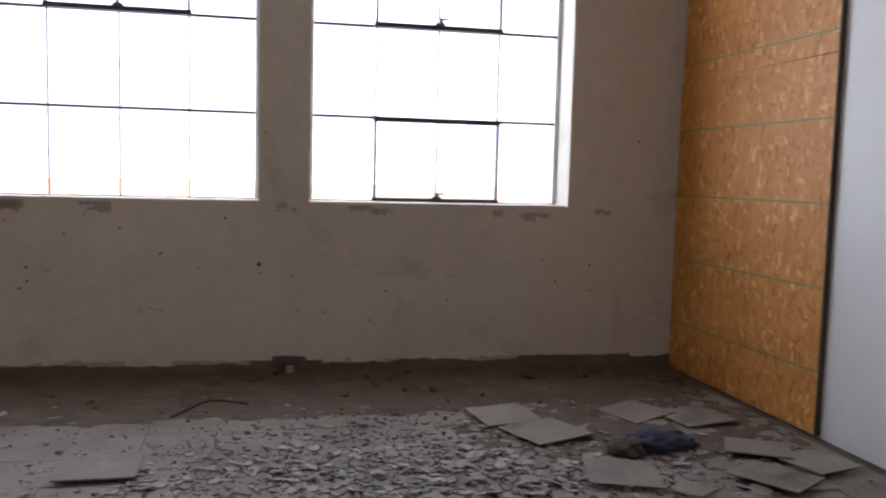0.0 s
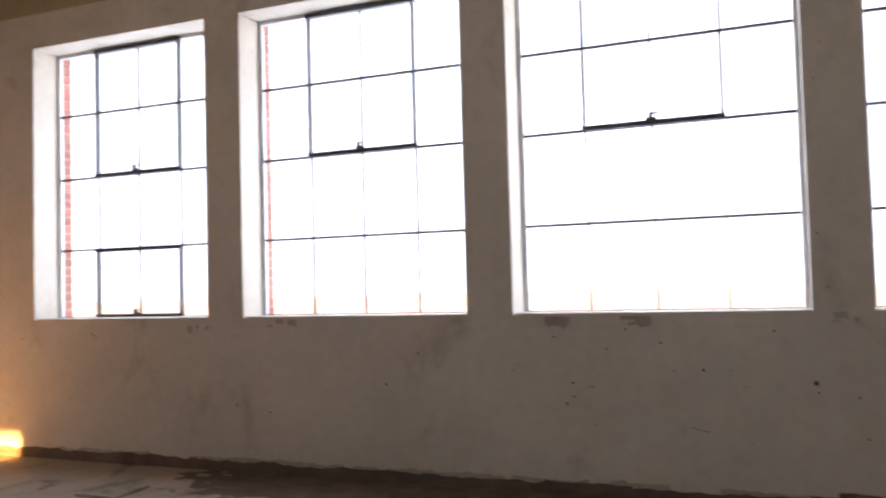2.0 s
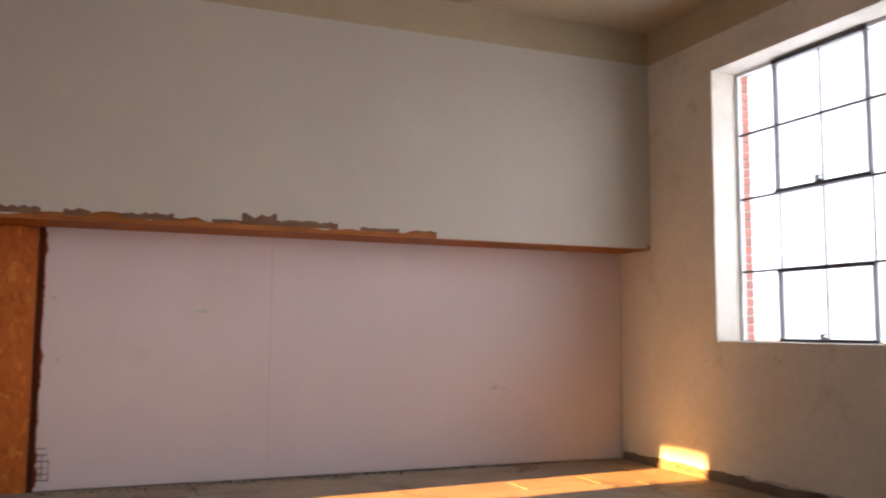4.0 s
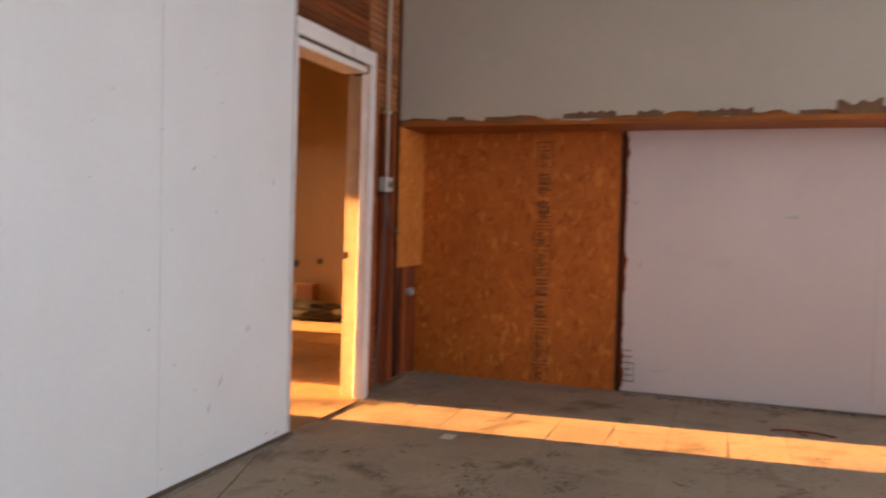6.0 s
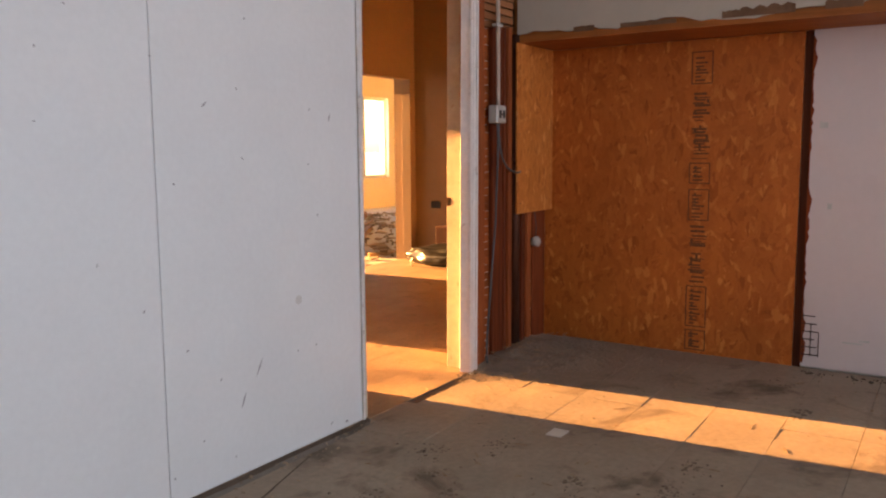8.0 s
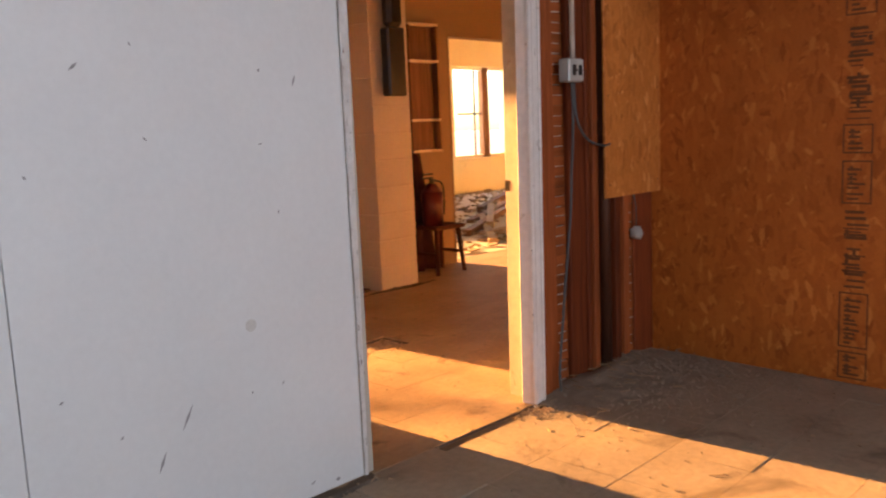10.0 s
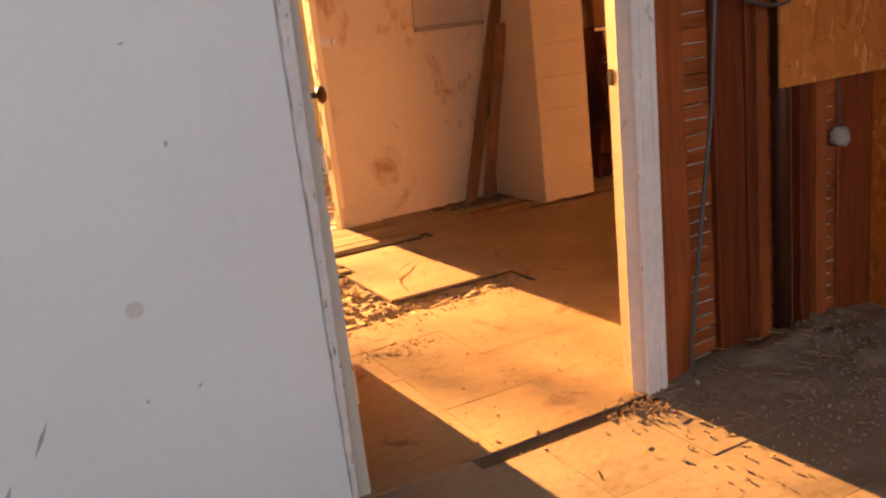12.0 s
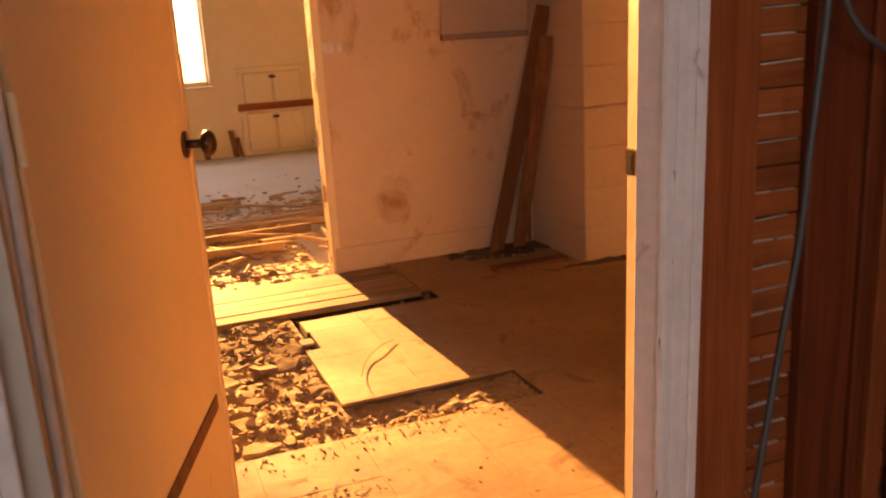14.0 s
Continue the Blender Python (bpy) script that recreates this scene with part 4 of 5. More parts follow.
for x, z, w in ((9.20, 0.37, 0.11), (9.30, 0.43, 0.07), (9.26, 0.31, 0.09), (6.12, 0.42, 0.10), (5.6, 0.62, 0.04), (8.75, 0.52, 0.05), (7.9, 0.6, 0.03)):
    ragged(bm, w, z, z + rp.uniform(0.004, 0.009), 0.009, 0.004, -0.0011, 0.0, inv @ MN @ Matrix.Translation((x, 0, 0)) @ Matrix.Rotation(rp.uniform(-0.3, 0.3), 4, 'Y'), int(x * 70))
for k in range(46):
    w = rp.uniform(0.08, 0.5)
    ragged(bm, w, 0.05, 0.080 + rp.uniform(0.0, 0.014), 0.02, 0.009, -0.0016 - 0.00002 * k, 0.0, inv @ MN @ Matrix.Translation((rp.uniform(1.2, 8.9), 0, 0)), 700 + k)
tagged(part("stains", bm, surface("brown_stain", (0.33, 0.285, 0.24), (0.42, 0.375, 0.325), 14, 40, 0.9), st_n), kind="stuff")

# ---- hall ----
rp = random.Random(101)
pier = thing("block_pier", "painted concrete block pier standing against the wall", "pier", "", "", (-0.44, -2.67, 0))
for c in range(19):
    z0 = -0.02 + 0.1935 * c
    bm = boxes((-0.184, 0.184, -0.285, 0.268 + rp.uniform(-0.0015, 0.0015), z0 + 0.003, min(z0 + 0.1905, ZC - 0.002)), bevel=0.004)
    part("block", bm, BLOCK, pier)
bm = boxes((-0.181, 0.181, -0.28, 0.264, -0.02, ZC - 0.004))
part("mortar_core", bm, BLOCK, pier)

fb = thing("wall_box", "tall black metal box hung on the pier", "fuse box", "", "", (-0.44, -2.40, 1.40))
part("body", boxes((-0.085, 0.085, 0.0, 0.085, 0.0, 0.48), bevel=0.012), BLACK, fb)
part("hood", boxes((-0.07, 0.075, 0.0, 0.10, 0.48, 0.70), bevel=0.03), BLACK, fb)

niche = thing("wall_shelf", "shallow brown wall shelf with two ledges", "shelf", "", "", (-1.15, -2.83, 0.97))
part("back", boxes((-0.16, 0.16, 0.0, 0.012, 0.0, 1.03)), OLD_WOOD, niche)
for z in (0.0, 0.25, 0.72, 1.01):
    part("shelf_board", boxes((-0.165, 0.165, 0.012, 0.075, z, z + 0.02), bevel=0.002), CREAM, niche)
for x in (-0.165, 0.15):
    part("side", boxes((x, x + 0.015, 0.012, 0.07, 0.0, 1.03), bevel=0.002), OLD_WOOD, niche)

stool = thing("stool", "small dark wooden stool by the pier", "stool", "", "", (-1.09, -2.62, -0.001))
part("seat", boxes((-0.17, 0.17, -0.14, 0.14, 0.36, 0.39), bevel=0.008), DARK_STUD, stool)
for sx in (-1, 1):
    for sy in (-1, 1):
        bm = bmesh.new()
        cyl(bm, (sx * 0.155, sy * 0.125, 0.0), (sx * 0.125, sy * 0.10, 0.36), 0.017, 0.02, 8)
        part("leg", bm, DARK_STUD, stool)
    part("stretcher", boxes((sx * 0.14 - 0.01, sx * 0.14 + 0.01, -0.10, 0.10, 0.15, 0.175)), DARK_STUD, stool)
ext = thing("fire_extinguisher", "dull red fire extinguisher standing on the stool", "extinguisher", "", "", (-1.03, -2.62, 0.389))
bm = bmesh.new()
cyl(bm, (0, 0, 0), (0, 0, 0.27), 0.085, seg=20)
cyl(bm, (0, 0, 0.27), (0, 0, 0.335), 0.085, 0.03, 20)
part("cylinder", bm, RED, ext, "", True)
bm = bmesh.new()
cyl(bm, (0, 0, 0.33), (0, 0, 0.375), 0.02, seg=10)
part("valve", bm, BLACK, ext)
bm = boxes((-0.015, 0.11, -0.012, 0.012, 0.375, 0.39), (-0.015, 0.10, -0.012, 0.012, 0.405, 0.42), bevel=0.003)
part("handle", bm, BLACK, ext)
bm = bmesh.new()
tube(bm, [(-0.02, 0.01, 0.36), (-0.09, 0.03, 0.33), (-0.10, 0.04, 0.2), (-0.095, 0.03, 0.08)], 0.009)
part("hose", bm, BLACK, ext)
coat = thing("dark_cloth", "dark red-brown cloth slumped against the pier", "cloth", "", "", (-0.93, -2.69, 0))
bm = bmesh.new()
n_u, n_v = 10, 14
rows_v = []
for j in range(n_v):
    t = j / (n_v - 1)
    rows_v.append([bm.verts.new((-0.30 + 0.46 * (i / (n_u - 1)) * (1 - 0.66 * t) + 0.20 * t + 0.012 * math.sin(3 * i + 5 * t), -0.10 + 0.05 * math.sin(1.9 * i + 2 * t) * (1 - t) + 0.03 * t, 1.0 * t)) for i in range(n_u)])
for a, b in zip(rows_v, rows_v[1:]):
    for i in range(n_u - 1):
        bm.faces.new((a[i], a[i + 1], b[i + 1], b[i]))
bmesh.ops.solidify(bm, geom=bm.faces, thickness=0.02)
part("drape", bm, plain("dark_red_cloth", (0.09, 0.022, 0.014), 0.95), coat, "", True)


def leaning(name, label, foot, tip, w, t, mat, grp):
    foot, tip = Vector(foot), Vector(tip)
    e = thing(name, label, "plank", grp, "", foot)
    d = tip - foot
    side = Vector((0, 1, 0)).cross(d).normalized()
    up = d.normalized()
    nrm = side.cross(up)
    m = Matrix((side, nrm, up)).transposed().to_4x4()
    part("plank_body", boxes((-w / 2, w / 2, -t / 2, t / 2, 0.0, d.length), m=m, bevel=0.003), mat, e)
    return e


leaning("plank", "old brown plank leaning on the hall wall", (0.03, -2.83, 0.0), (-0.232, -2.72, 1.236), 0.075, 0.026, OLD_WOOD, "leaning planks")
leaning("plank", "shorter old plank leaning beside the pier", (-0.12, -2.86, 0.0), (-0.232, -2.69, 1.09), 0.07, 0.024, OLD_WOOD, "leaning planks")
leaning("batten", "thin batten leaning in the corner", (-0.205, -2.90, 0.0), (-0.238, -2.93, 0.95), 0.018, 0.012, OLD_WOOD, "leaning planks")
tagged(part("floor_plank", boxes((-0.20, 0.20, -2.55, -2.47, 0.0, 0.022), bevel=0.004), OLD_WOOD), "short dark plank lying on the hall floor", "plank")

hatch = thing("wall_hatch", "pale painted hatch panel with a dark ledge", "hatch", "", "", (-0.05, -2.955, 1.12))
part("panel", boxes((-0.245, 0.275, 0.0, 0.01, 0.0, 0.95), bevel=0.002), BLOCK, hatch)
part("ledge", boxes((-0.25, 0.28, 0.0, 0.026, -0.024, 0.004), bevel=0.004), GREY_WOOD, hatch, "grey dusty ledge")
structure("baseboard_hall", boxes((-0.25, 0.86, -2.955, -2.943, -0.01, 0.118), bevel=0.003), CREAM, "cream painted baseboard", "baseboard")
structure("trim_opening", boxes((0.8655, 0.876, -3.05, -2.946, -0.05, 2.06), (0.836, 0.8652, -2.954, -2.9475, 0.0, 2.06), bevel=0.002), CREAM_LIGHT, "worn cream edge trim of the opening", "trim")
# Lining coloured darker to dull the sunlit strip on it.
structure("trim_door_2", boxes((-1.512, -1.498, -2.93, -2.822, -0.03, 1.915), (-2.607, -2.593, -2.93, -2.822, -0.03, 1.915), (-2.61, -1.495, -2.93, -2.822, 1.916, 1.932), bevel=0.003), SHADED_TAN, "tan door lining with shade put in its colour", "trim")
edge_marks = thing("edge_marks", "brown chips and hinge marks on the opening edge", "chipped paint", "", "", (0.877, -3.0, 0.0))
bm = bmesh.new()
for k in range(34):
    z, y = rp.uniform(0.02, 2.0), rp.uniform(-0.045, 0.045)
    ragged(bm, rp.uniform(0.004, 0.014), z, z + rp.uniform(0.01, 0.06), 0.004, 0.006, -0.0008, 0.0, Matrix.Translation((-0.0006, y, 0)) @ Matrix.Rotation(radians(90), 4, 'Z'), 900 + k)
for z in (0.35, 1.55):
    add_box(bm, -0.002, 0.0004, -0.03, 0.02, z, z + 0.09)
tagged(part("chips", bm, OLD_WOOD, edge_marks), kind="stuff")
hasp = thing("hasp", "bright steel hasp screwed to the wall edge", "hasp", "", "", (0.79, -2.9475, 1.095))
part("plate", boxes((-0.012, 0.05, 0.0, 0.007, -0.026, 0.026), bevel=0.002), CHROME, hasp)
part("staple", boxes((-0.045, -0.018, 0.0, 0.018, -0.018, 0.018), bevel=0.004), CHROME, hasp)

bag = thing("black_bag", "slumped black plastic bag on the hall floor", "bag", "", "", (-2.44, -2.26, 0))
bm = bmesh.new()
g = bmesh.ops.create_icosphere(bm, subdivisions=4, radius=1)["verts"]
for v in g:
    q = 1 + 0.22 * noise.noise(v.co * 2.3) + 0.08 * noise.noise(v.co * 7)
    v.co = Vector((v.co.x * 0.22 * q, v.co.y * 0.50 * q, max(0.0, 0.075 + v.co.z * 0.125 * q)))
part("film", bm, BLACK, bag, "", True)
bx = thing("small_box", "small dark brown box against the hall wall", "box", "", "", (-2.60, -2.36, 0.16))
part("carton", boxes((-0.08, 0.08, -0.11, 0.11, 0.0, 0.22), bevel=0.006), DARK_STUD, bx)
sw = thing("switch_plate", "blackened switch plate on the hall wall", "switch", "", "", (-2.70, -2.56, 0.60))
part("plate", boxes((0.0, 0.02, -0.07, 0.05, -0.04, 0.035), bevel=0.008), BLACK, sw)
sw2 = thing("switch_plate", "small black fitting on the hall wall", "switch", "", "", (-2.70, -2.25, 0.635))
part("plate", boxes((0.0, 0.015, -0.03, 0.03, -0.03, 0.03), bevel=0.006), BLACK, sw2)
scrap = thing("white_scrap", "crumpled white scrap beside the black bag", "paper", "", "", (-2.13, -2.52, 0))
bm = bmesh.new()
for k in range(5):
    chip(bm, rp.uniform(-0.04, 0.04), rp.uniform(-0.03, 0.03), 0.012 * k, 0.03, 0.004, 0.9, rp)
part("crumple", bm, LEAF_PALE, scrap)

# ---- far room ----
cbd = thing("wall_cabinet", "cream built-in cabinet with four panelled doors", "cabinet", "", "", (0.17, FY, -0.02))
part("frame", boxes((-0.36, 0.36, 0.0, 0.03, 0.0, 0.92), bevel=0.004), CREAM_LIGHT, cbd)
for sx in (-1, 1):
    for z0, z1 in ((0.04, 0.44), (0.52, 0.86)):
        # Thin darker sheet behind each door draws the gap's shade as colour.
        part("gap_shade", boxes((min(sx * 0.004, sx * 0.308), max(sx * 0.004, sx * 0.308), 0.0295, 0.0325, z0 - 0.006, z1 + 0.006)), CREAM, cbd, "darker sheet drawing the gap shade round the door")
        d = part("cabinet_door", boxes((min(sx * 0.012, sx * 0.30), max(sx * 0.012, sx * 0.30), 0.031, 0.047, z0, z1), bevel=0.004), CREAM_LIGHT, cbd)
        for z in (z0 + 0.02, z1 - 0.03):
            part("moulding", boxes((min(sx * 0.03, sx * 0.28), max(sx * 0.03, sx * 0.28), 0.047, 0.053, z, z + 0.01)), CREAM_LIGHT, d)
for z in (0.38, 0.80):
    part("latch", boxes((-0.035, 0.035, 0.047, 0.062, z, z + 0.028), bevel=0.003), BRASS, cbd)
bt = thing("wall_batten", "red-brown batten fixed across the cabinet", "batten", "", "", (0.14, FY + 0.055, 0.455))
part("timber", boxes((-0.43, 0.42, 0.0, 0.02, 0.0, 0.07), bevel=0.003), SHELF_WOOD, bt)
for x, h in ((0.63, 0.26), (0.57, 0.18), (0.93, 0.2)):
    leaning("timber_stub", "broken brown timber stub leaning at the wall", (x, FY + 0.06, -0.02), (x + 0.03, FY + 0.012, h), 0.06 if h > 0.19 else 0.04, 0.02, OLD_WOOD, "timber stubs")
clump = thing("paper_clump", "crumpled pale paper lying by the far wall", "paper", "", "", (-0.30, -7.85, -0.02))
bm = bmesh.new()
for k in range(12):
    chip(bm, rp.uniform(-0.13, 0.13), rp.uniform(-0.08, 0.08), 0.012 * k, 0.06, 0.003, 0.8, rp)
part("crumple", bm, LEAF_PALE, clump)

for k, (x0, y0, x1, y1, w) in enumerate(((0.35, -4.44, 2.3, -4.30, 0.07), (0.5, -4.20, 2.2, -4.33, 0.045), (0.75, -4.02, 1.5, -4.0, 0.03), (-0.2, -4.62, 0.9, -4.50, 0.04), (1.0, -3.62, 1.7, -3.66, 0.025))):
    e = thing("lumber", "fallen timber strip lying across the far floor", "lumber", "fallen lumber", "", ((x0 + x1) / 2, (y0 + y1) / 2, -0.015 if k < 2 or k == 3 else -0.012))
    L = math.hypot(x1 - x0, y1 - y0)
    part("strip", boxes((-L / 2, L / 2, -w / 2, w / 2, 0.0, 0.05), m=pose(0, 0, 0, 0, 0, math.degrees(math.atan2(y1 - y0, x1 - x0))), bevel=0.004), BOARD, e)
for k in range(7):                          # fallen joists seen through the second doorway
    t = k / 6
    e = thing("joist", "fallen dark joist among rubble in the far room", "joist", "fallen joists", "", (-3.6 - 2.9 * t, -4.3 - 2.3 * t, -0.02))
    part("timber", boxes((-1.3, 1.3, -0.045, 0.045, 0.0, 0.05 + 0.02 * (k % 3)), m=pose(0, 0, 0, 0, 0, rp.uniform(25, 34) if k % 2 else rp.uniform(36, 48)), bevel=0.004), OLD_WOOD if k % 2 else BOARD, e)


# ---- loose debris ----
def scatter(name, label, mat, n, spot, size, thick, tilt=0.2, seed=0, height=None, long=1.0):
    r = random.Random(seed)
    bm = bmesh.new()
    made = 0
    verts, faces = [], []
    while made < n:
        x, y = spot(r)
        z = height(x, y) if height else 0.0
        s = size[0] * (size[1] / size[0]) ** (r.random() ** 1.7)
        chip(bm, x, y, z, s, thick * r.uniform(0.6, 1.5), tilt, r, long)
        made += 1
        if len(bm.verts) > 3000:
            me = bpy.data.meshes.new("t")
            bm.to_mesh(me)
            bm.free()
            k = len(verts)
            verts += [tuple(v.co) for v in me.vertices]
            faces += [tuple(i + k for i in p.vertices) for p in me.polygons]
            bpy.data.meshes.remove(me)
            bm = bmesh.new()
    me = bpy.data.meshes.new("t")
    bm.to_mesh(me)
    bm.free()
    k = len(verts)
    verts += [tuple(v.co) for v in me.vertices]
    faces += [tuple(i + k for i in p.vertices) for p in me.polygons]
    bpy.data.meshes.remove(me)
    me = bpy.data.meshes.new(name)
    me.from_pydata(verts, [], faces)
    me.materials.append(mat)
    return tagged(new(name, me), label, "debris", "", "stuff")


def splinters(name, label, mat, n, spot, length, width, seed, height=None):
    r = random.Random(seed)
    verts, faces = [], []
    for k in range(n):
        x, y = spot(r)
        z = (height(x, y) if height else 0.0) + 0.001
        L, w, a = r.uniform(*length) / 2, r.uniform(*width) / 2, r.random() * 6.28
        t = r.uniform(-0.12, 0.12)
        c, s = math.cos(a), math.sin(a)
        lift = abs(t) * L
        b = len(verts)
        for u, v, h in ((-L, -w, 0), (L, -w, 0), (L, w, 0), (-L, w, 0), (-L, -w, 2 * w), (L, -w * .5, 2 * w), (L, w * .5, 2 * w), (-L, w, 2 * w)):
            verts.append((x + u * c - v * s, y + u * s + v * c, z + h + lift + u * t))
        faces += [tuple(b + i for i in f) for f in ((3, 2, 1, 0), (4, 5, 6, 7), (0, 1, 5, 4), (1, 2, 6, 5), (2, 3, 7, 6), (3, 0, 4, 7))]
    me = bpy.data.meshes.new(name)
    me.from_pydata(verts, [], faces)
    me.materials.append(mat)
    return tagged(new(name, me), label, "debris", "", "stuff")


def rect(x0, x1, y0, y1):
    return lambda r: (r.uniform(x0, x1), r.uniform(y0, y1))


def blob(cx, cy, sx, sy, x0=-9, x1=9.4, y0=-9, y1=6.0):
    def f(r):
        while True:
            x, y = r.gauss(cx, sx), r.gauss(cy, sy)
            if x0 < x < x1 and y0 < y < y1:
                return x, y
    return f


def mound(name, label, mat, cx, cy, sx, sy, h, x0, x1, y0, y1, z0=0.0, n=26, seed=1):
    """A low heap of loose dirt that dies out towards its rim."""
    bm = bmesh.new()
    g = []
    for j in range(n + 1):
        row = []
        for i in range(n + 1):
            x, y = x0 + (x1 - x0) * i / n, y0 + (y1 - y0) * j / n
            q = math.exp(-((x - cx) / sx) ** 2 - ((y - cy) / sy) ** 2)
            w = min(1.0, 5 * q)
            z = z0 - 0.012 + 0.008 * w + w * (0.007 * noise.noise((x * 13, y * 13, seed)) + 0.004 * noise.noise((x * 37, y * 37, seed + 2)))
            z += h * q * (0.8 + 0.5 * noise.noise((x * 9 + seed, y * 9, 0))) + 0.006 * q * noise.noise((x * 40, y * 40, seed))
            row.append(bm.verts.new((x, y, z)))
        g.append(row)
    for a, b in zip(g, g[1:]):
        for i in range(n):
            bm.faces.new((a[i], a[i + 1], b[i + 1], b[i]))
    ob = part(name, bm, mat, None, "", True)
    return tagged(ob, label, "dirt", "", "stuff")


mound("dirt_pile", "dry dirt heaped in the stripped corner", DIRT, 0.46, 0.04, 0.44, 0.26, 0.050, 0.03, 1.06, -0.055, 0.80, 0.0, 60)
scatter("corner_chips", "brown crumbs on the corner dirt", DIRT, 1300, blob(0.42, 0.25, 0.38, 0.32, 0.03, 1.25, -0.04, 1.3), (0.002, 0.010), 0.003, 0.4, 2, lambda x, y: 0.036 * math.exp(-((x - 0.42) / 0.34) ** 2 - ((y - 0.05) / 0.30) ** 2))
splinters("corner_splinters", "dry straw-like splinters on the corner dirt", SPLINTER, 90, blob(0.55, 0.12, 0.32, 0.13, 0.05, 1.1, -0.03, 0.6), (0.012, 0.06), (0.0015, 0.004), 3, lambda x, y: 0.045 * math.exp(-((x - 0.45) / 0.6) ** 2 - ((y - 0.05) / 0.26) ** 2))
scatter("jamb_crumbs", "plaster crumbs heaped at the foot of the jamb", RUBBLE, 130, blob(1.10, 0.06, 0.08, 0.05, 0.95, 1.5, -0.02, 0.25), (0.002, 0.008), 0.003, 0.2, 4)
scatter("floor_crumbs", "small crumbs strewn over the floor", RUBBLE, 1700, lambda r: (r.uniform(0.1, 6.3), abs(r.gauss(0, 1.6)) + 0.08 if r.random() < 0.7 else r.uniform(0.1, 5.9)), (0.002, 0.009), 0.0015, 0.2, 5)
mound("panel_foot_dirt", "dark dirt banked along the foot of the panels", DARK_DIRT, 4.6, 0.0, 9.0, 0.022, 0.010, 1.96, 9.45, 0.003, 0.16, 0.0, 120, 12)
crack = part("dirt_line", (lambda b: (ragged(b, 0.92, 0.0, 0.006, 0.03, 0.003, -0.001, 0.0012, pose(2.40, 0.068, 0, 0, 0, 17.1) @ Matrix(((1, 0, 0, 0), (0, 0, 1, 0), (0, 1, 0, 0), (0, 0, 0, 1))), 61), b)[1])(bmesh.new()), DARK_DIRT)
tagged(crack, "dark dirt-filled crack across the tiles", "crack", "", "stuff")
scatter("panel_foot_crumbs", "dirt and crumbs along the foot of the panels", RUBBLE, 420, lambda r: (r.uniform(1.9, 6.5), 0.03 + abs(r.gauss(0, 0.09))), (0.002, 0.012), 0.003, 0.3, 35)
scatter("floor_clods", "dark dirt clods and bits on the tiles", DARK_DIRT, 300, lambda r: (r.uniform(1.75, 5.5), r.uniform(0.3, 4.2)), (0.003, 0.012), 0.003, 0.25, 36)
splinters("floor_splinters", "dry wood splinters strewn over the floor", SPLINTER, 90, lambda r: (r.uniform(0.1, 4.5), abs(r.gauss(0, 1.3)) + 0.08), (0.008, 0.055), (0.001, 0.003), 6)
scatter("plaster_flakes", "grey plaster flakes covering broken tiles", CHIP, 2300, blob(7.45, 4.15, 0.62, 0.36, 5.9, 9.2, 2.9, 5.0), (0.007, 0.042), 0.004, 0.13, 7)
scatter("fine_flakes", "fine plaster grit between the flakes", CHIP, 2600, blob(7.6, 4.3, 0.95, 0.55, 5.4, 9.35, 2.6, 5.9), (0.003, 0.012), 0.003, 0.2, 8)
scatter("dark_grit", "dark crumbs of dirt between the flakes", DARK_DIRT, 1500, blob(7.8, 4.35, 0.95, 0.50, 5.6, 9.35, 2.8, 5.9), (0.004, 0.02), 0.004, 0.25, 48)
mound("dirt_strip", "brown dirt banked along the north wall", DARK_DIRT, 7.0, 5.98, 3.0, 0.62, 0.045, 0.4, 9.45, 4.6, 6.07, 0.0, 110, 3)
mound("rubble_dirt", "dark dirt under the loose tiles", DARK_DIRT, 8.55, 4.75, 0.75, 0.55, 0.016, 7.3, 9.45, 3.5, 5.7, 0.0, 70, 17)
scatter("wall_foot_rubble", "broken plaster along the foot of the north wall", DARK_DIRT, 380, lambda r: (min(9.3, r.gauss(8.0, 1.2)), 5.92 - abs(r.gauss(0, 0.2))), (0.008, 0.045), 0.012, 0.4, 9)
scatter("west_foot_crumbs", "dark crumbs along the foot of the wallboard", DARK_DIRT, 420, lambda r: (0.045 + 0.0344 * 3 + abs(r.gauss(0, 0.05)), r.uniform(1.5, 5.9)), (0.003, 0.016), 0.004, 0.2, 49)
scatter("wall_foot_chips", "pale chips along the foot of the north wall", CHIP, 130, lambda r: (r.uniform(5.0, 9.3), 5.9 - abs(r.gauss(0, 0.45))), (0.005, 0.03), 0.005, 0.3, 10)
r4 = random.Random(55)
for x, y, s, a, tz in ((8.17, 4.69, 0.16, 20, 4), (8.30, 4.12, 0.15, 75, 5), (8.91, 3.99, 0.15, 35, 5), (9.01, 4.83, 0.15, 10, 3), (9.05, 4.33, 0.14, 60, 5), (9.2, 4.12, 0.13, 15, 4), (8.05, 4.98, 0.15, 8, 3), (8.75, 4.95, 0.14, 22, 5), (7.9, 3.7, 0.16, 50, 5), (8.6, 3.6, 0.15, 28, 6)):
    e = thing("loose_tile", "loose grey floor tile lying askew in rubble", "floor tile", "loose tiles", "", (x, y, 0.012))
    bm = boxes((-s, s, -s, s, -0.003, 0.003), bevel=0.0015)
    for v in bm.verts:
        if v.co.x > 0 and v.co.y > 0 and r4.random() < 0.6:
            v.co.x *= 0.8
    bmesh.ops.transform(bm, matrix=pose(0, 0, 0.01, r4.uniform(-tz, tz), r4.uniform(-tz, tz), a), verts=bm.verts)
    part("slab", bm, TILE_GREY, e)
